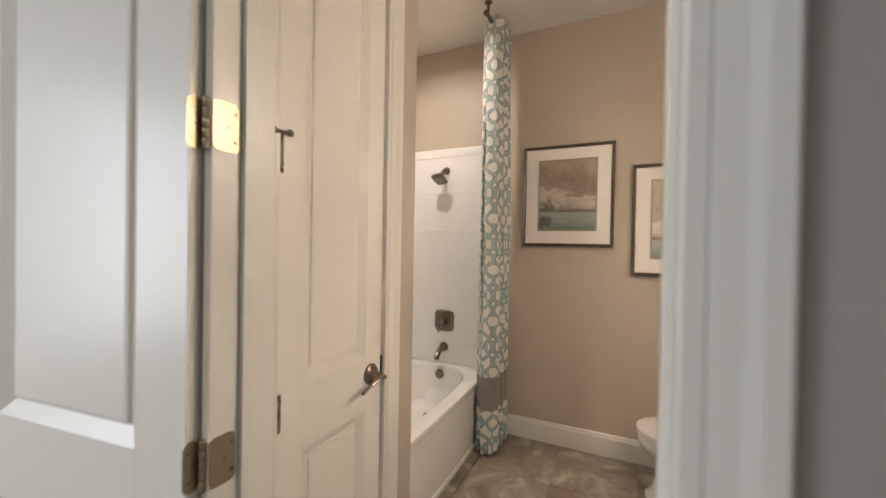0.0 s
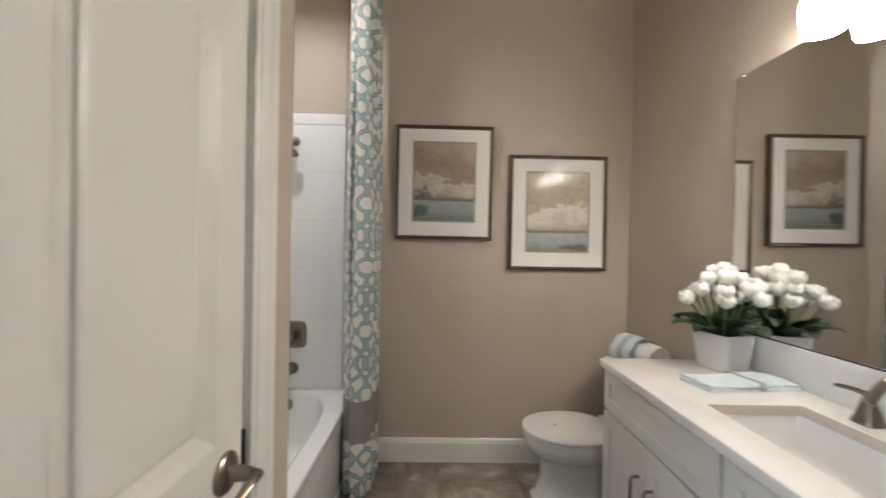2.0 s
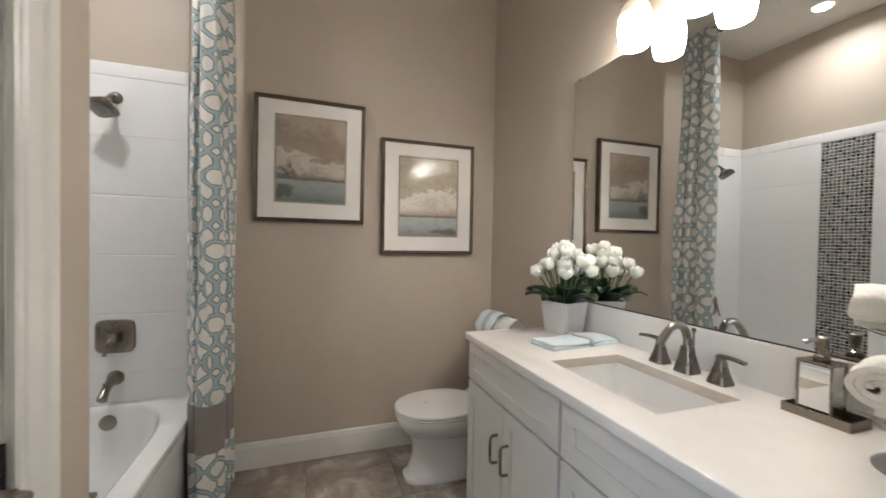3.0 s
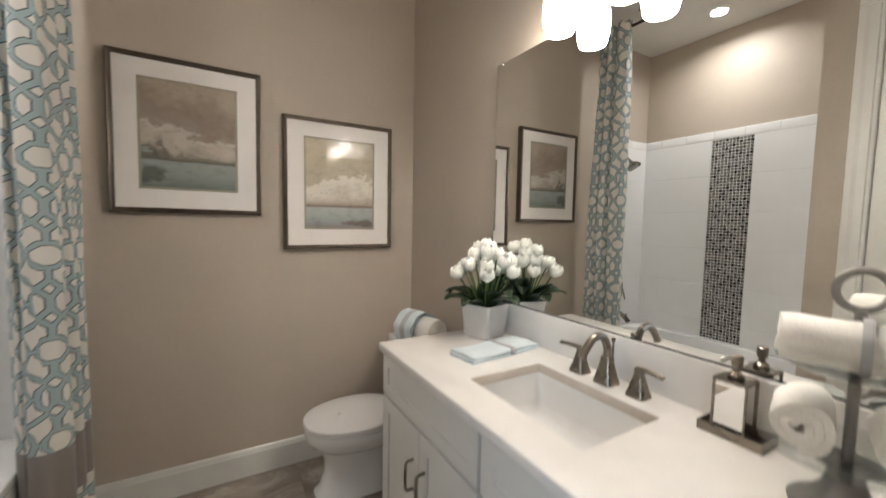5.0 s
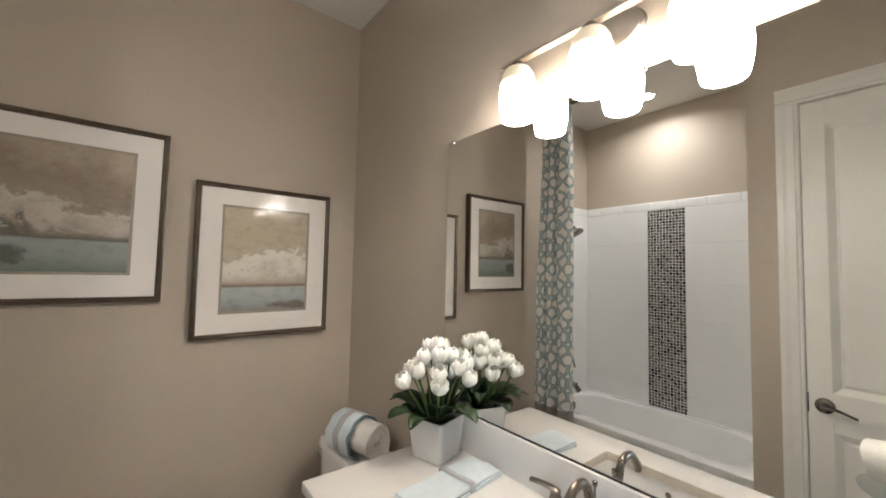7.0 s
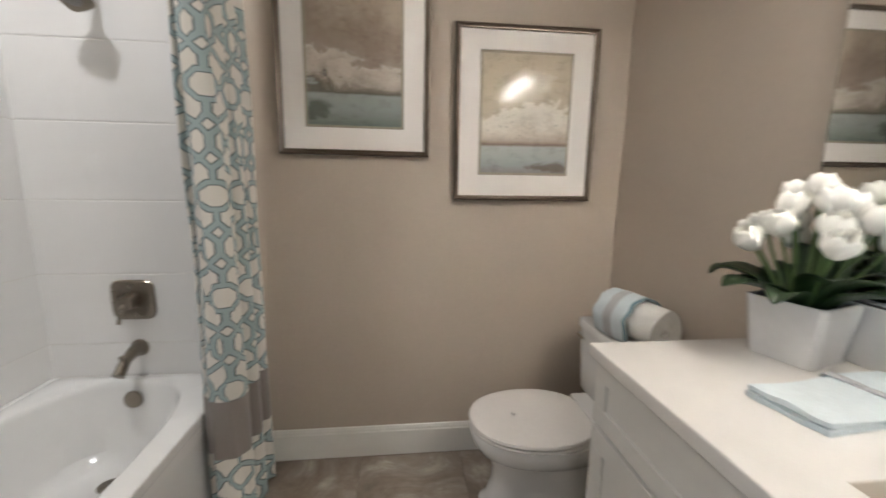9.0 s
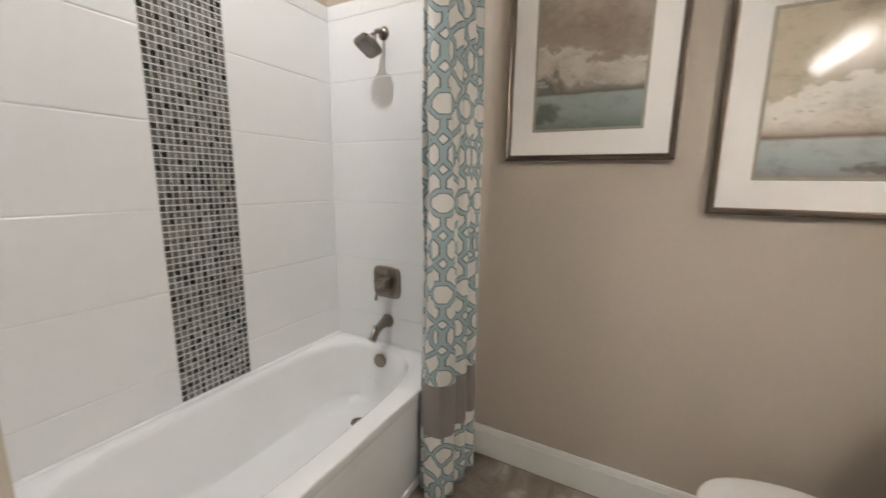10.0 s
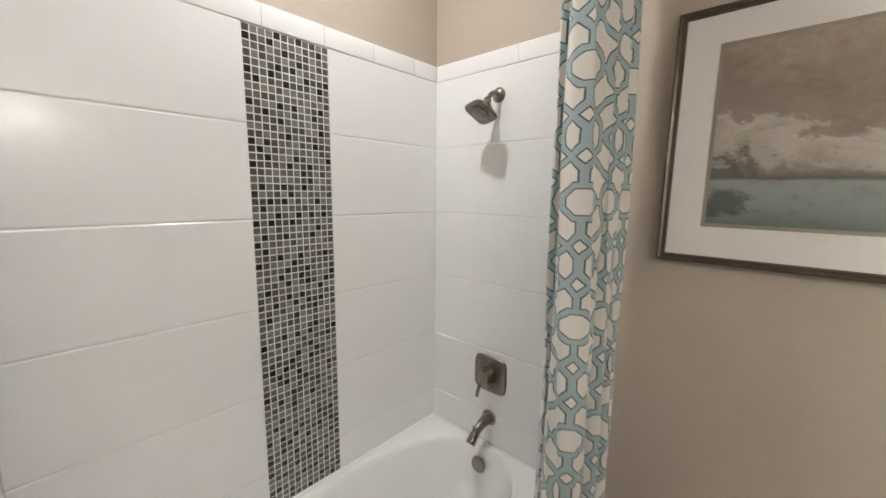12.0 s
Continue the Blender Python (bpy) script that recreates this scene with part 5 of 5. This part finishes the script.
for n in range(14):
    a = 2 * math.pi * n / 14 + rng.uniform(-0.15, 0.15)
    reach = rng.uniform(0.12, 0.165) if n % 3 else rng.uniform(0.08, 0.11)
    lift = rng.uniform(0.035, 0.10)
    dx = math.cos(a)
    if dx > 0.25:
        reach = min(reach, 0.062 / dx)
    d = Vector((dx, math.sin(a), 0))
    foot = Vector((VX, VY, VTOP - 0.02)) + d * 0.034
    pts = [foot, foot + d * reach * 0.35 + Vector((0, 0, lift * 0.9)), foot + d * reach * 0.75 + Vector((0, 0, lift * 1.25)), foot + d * reach + Vector((0, 0, lift * rng.uniform(0.6, 1.3)))]
    lf = thing("tulip_leaf", foot, "broad dark green tulip leaf arching from the vase", "leaf", "leaves in the vase")
    lo = part("blade", leaf_blade(pts, rng.uniform(0.029, 0.038)), LEAF, lf)
    lo.modifiers.new("thickness", "SOLIDIFY").thickness = 0.0012

# ---- soap dispenser and tray ----
dish = thing("soap_tray", (0.751, 0.969, CT), "brushed nickel rectangular tray with a rim", "tray")
part("tray_base", box(0.715, 0.789, 0.908, 1.030, CT, CT + 0.004), NICKEL, dish, smooth=False)
for r in ((0.715, 0.718, 0.908, 1.030), (0.786, 0.789, 0.908, 1.030), (0.718, 0.786, 0.908, 0.911), (0.718, 0.786, 1.027, 1.030)):
    part("tray_side", box(*r, CT + 0.004, CT + 0.021, 0.0006), NICKEL, dish, smooth=False)
soap = thing("soap_dispenser", (0.751, 0.976, CT + 0.004), "mirrored square soap dispenser with a nickel pump", "soap dispenser")
part("body", box(0.725, 0.777, 0.946, 1.004, CT + 0.006, CT + 0.120, 0.001), MIRROR, soap, "mirror-faced body", smooth=False)
for x in (0.722, 0.776):
    for y in (0.943, 1.003):
        part("corner_post", box(x, x + 0.004, y, y + 0.004, CT + 0.004, CT + 0.124, 0.0005), NICKEL, soap, smooth=False)
part("top_plate", box(0.722, 0.780, 0.943, 1.007, CT + 0.121, CT + 0.127, 0.001), NICKEL, soap, smooth=False)
part("pump_collar", lathe([(0.015, 0), (0.015, 0.010), (0.010, 0.014), (0.0065, 0.018), (0.0065, 0.026), (0.0105, 0.028), (0.0115, 0.050), (0.009, 0.052)], at(0.751, 0.975, CT + 0.127), 20), NICKEL, soap)
part("pump_spout", sweep(curve_points([(0.751, 0.975, CT + 0.170), (0.735, 0.984, CT + 0.173), (0.719, 0.993, CT + 0.166)], 4), 0.005, 10), CHROME, soap)

# ---- tiered towel stand ----
SXC, SYC = 0.645, 0.778
stand = thing("tiered_stand", (SXC, SYC, CT), "two-tier grey metal and glass stand holding rolled towels", "stand")
part("foot", lathe([(0.067, 0), (0.068, 0.004), (0.063, 0.010), (0.044, 0.021), (0.029, 0.040), (0.022, 0.064), (0.020, 0.088)], at(SXC, SYC, CT), 36), GREYMETAL, stand)
part("pole", lathe([(0.0075, 0.085), (0.0075, 0.330)], at(SXC, SYC, CT), 14), GREYMETAL, stand)
for z, r in ((0.088, 0.112), (0.230, 0.096)):
    part("dish", lathe([(0.018, z), (r - 0.02, z + 0.002), (r, z + 0.012), (r + 0.001, z + 0.015), (r - 0.003, z + 0.0155), (r - 0.022, z + 0.006), (0.018, z + 0.004)], at(SXC, SYC, CT), 44, caps=False), CLEARGLASS, stand, "clear glass dish")
    part("dish_support", lathe([(0.045, z - 0.002), (0.046, z - 0.004), (0.012, z - 0.009)], at(SXC, SYC, CT), 24), GREYMETAL, stand)
ringpts = [Vector((SXC + 0.031 * math.cos(2 * math.pi * k / 28) * 0.5, SYC - 0.031 * math.cos(2 * math.pi * k / 28) * 0.87, CT + 0.360 + 0.031 * math.sin(2 * math.pi * k / 28))) for k in range(28)]
rrings = []
for k, p in enumerate(ringpts):
    o = (p - Vector((SXC, SYC, CT + 0.360))).normalized()
    nrm = Vector((0.87, 0.5, 0))
    rrings.append([p + o * 0.006 * math.cos(a) + nrm * 0.0035 * math.sin(a) for a in [2 * math.pi * q / 8 for q in range(8)]])
part("ring_handle", loft(rrings, closed=True), GREYMETAL, stand)
zl, zt = CT + 0.096, CT + 0.238
towel_roll("rolled_washcloth", (SXC - 0.012, SYC + 0.056, zl + 0.046), (-0.95, -0.25, 0), 0.046, 0.13, "rolled white washcloth on a tiered stand", "rolled washcloths")
towel_roll("rolled_washcloth", (SXC + 0.008, SYC - 0.058, zl + 0.046), (-0.95, -0.25, 0), 0.046, 0.13, "rolled white washcloth on a tiered stand", "rolled washcloths")
ct = (SXC - 0.028, SYC - 0.004, zt + 0.041)
tw, ax, side, over = towel_roll("rolled_washcloth", ct, (0.22, -0.97, 0), 0.041, 0.175, "rolled white washcloth tied with a grey ribbon", "rolled washcloths")
wrap(tw, "ribbon", RIBBON, ct, ax, side, over, 0.041, 0.004, 0.016, "grey satin ribbon", 0.002)

# ---- floor tiles ----
floor = bpy.data.objects["floor"]
FT = 0.457
GX, GY = -0.79, 2.28
tile_mesh = finish("floor_tile", box(0.0015, FT - 0.0015, 0.0015, FT - 0.0015, -0.006, 0.0, 0.0012), FLOORTILE, False)
for i in range(-5, 6):
    for j in range(-11, 2):
        x, y = GX + i * FT, GY + j * FT
        if x > 1.7 or x + FT < -2.7 or y + FT < -2.65:
            continue
        t = new("floor_tile", tile_mesh)
        t.location, t.parent = (x, y, 0), floor


# ---- wall tiles ----
def tile_mesh_for(w, h):
    prof = ((-0.009, 0.0014), (-0.0016, 0.0014), (-0.0006, 0.0026), (0, 0.0058), (0, h - 0.0058), (-0.0006, h - 0.0026), (-0.0016, h - 0.0014), (-0.009, h - 0.0014))
    return finish("wall_tile", loft([[Vector((u, d, z)) for d, z in prof] for u in (0.0, w)]), TILE, False)


def tiled(name, m, spans, rows, cap, wall, label):
    """Tiles on a wall: local u across, d out of the wall (tile backs at -0.009), w up."""
    bed = part("tile_bed", box(spans[0][0], spans[-1][1], -0.013, -0.0016, RIM - 0.005, cap[1] - 0.003, 0, m), GROUT, wall, label, smooth=False)
    cache = {}
    for u0, u1 in spans:
        for w0, w1 in rows:
            key = (round(u1 - u0, 4), round(w1 - w0, 4))
            if key not in cache:
                cache[key] = tile_mesh_for(*key)
            t = new("wall_tile", cache[key])
            t.parent = bed
            t.matrix_local = m @ Matrix.Translation((u0, 0, w0))
    u, end = spans[0][0], spans[-1][1]
    while u < end - 0.01:
        w = min(0.209, end - u)
        key = (round(w, 4), "cap")
        if key not in cache:
            cache[key] = finish("bullnose_tile", box(0.0003, w - 0.0003, -0.009, 0.001, 0.0008, cap[1] - cap[0], 0.0035, seg=3), TILE, True)
        t = new("bullnose_tile", cache[key])
        t.parent = bed
        t.matrix_local = m @ Matrix.Translation((u, 0, cap[0]))
        u += w
    return bed


ROWS = ((RIM + 0.004, 0.588), (0.588, 0.880), (0.880, 1.172), (1.172, 1.464), (1.464, 1.753), (1.753, 2.038))
CAP = (2.038, 2.106)
M0, M1 = 1.910, 2.193
TO_EAST_TUB = Matrix.Translation((TUBX + 0.015, 0, 0)) @ TO_EAST
wall_tub = bpy.data.objects["wall_tub"]
tiled("tub_back", TO_EAST_TUB, ((WING + 0.014, 1.476), (1.476, 1.693), (1.693, M0), (M1, 2.410), (2.410, 2.627), (2.627, FURR - 0.012)), ROWS, CAP, wall_tub, "white grout behind glossy bath tiles")
tiled("tub_end", Matrix.Translation((0, FURR - 0.013, 0)) @ TO_SOUTH, ((TUBX + 0.015, -1.343), (-1.343, -1.126), (-1.126, -0.925)), ROWS, CAP, bpy.data.objects["wall_plumbing"], "white grout behind glossy end tiles")
tiled("tub_foot", Matrix.Translation((0, WING + 0.013, 0)) @ TO_NORTH, ((TUBX + 0.015, -1.343), (-1.343, -1.126), (-1.126, -0.905)), ROWS, CAP, bpy.data.objects["wall_wing"], "white grout behind glossy foot tiles")

# ---- mosaic strip ----
MX = TUBX + 0.0125
strip = part("mosaic_bed", box(MX - 0.004, MX + 0.0006, M0 + 0.001, M1 - 0.001, RIM + 0.004, 2.038), MOSGROUT, wall_tub, "light grout behind the glass mosaic strip", smooth=False)
NC, NR = 12, 69
pw, ph = (M1 - M0 - 0.002) / NC, (2.038 - RIM - 0.006) / NR
gap = 0.0019
chips = [finish("mosaic_tile", box(0, 0.0016, gap, pw - gap, gap, ph - gap, 0.0003, seg=1), mat, False) for mat in MOSAICS]
rest, tones = bmesh.new(), {}
mos = random.Random(11)
for r in range(NR):
    for k in range(NC):
        y, z = M0 + 0.001 + k * pw, RIM + 0.005 + r * ph
        near = (tones.get((r - 1, k)), tones.get((r, k - 1)))
        tone = mos.choices((0, 1, 2, 3), (0 if 0 in near else 26, 22, 30, 22))[0]
        if tone and tone == near[0] == near[1]:
            tone = tone % 3 + 1
        tones[r, k] = tone
        if 39 <= r < 64:
            t = new("mosaic_tile", chips[tone])
            t.parent, t.location = strip, (MX, y, z)
        else:
            first = len(rest.faces)
            add_box(rest, MX, MX + 0.0016, y + gap, y + pw - gap, z + gap, z + ph - gap)
            rest.faces.ensure_lookup_table()
            for f in rest.faces[first:]:
                f.material_index = tone
field = tagged(part("mosaic_field", rest, MOSAICS[0], strip, "grey and black glass mosaic tiles", smooth=False), kind="stuff")
for mat in MOSAICS[1:]:
    field.data.materials.append(mat)
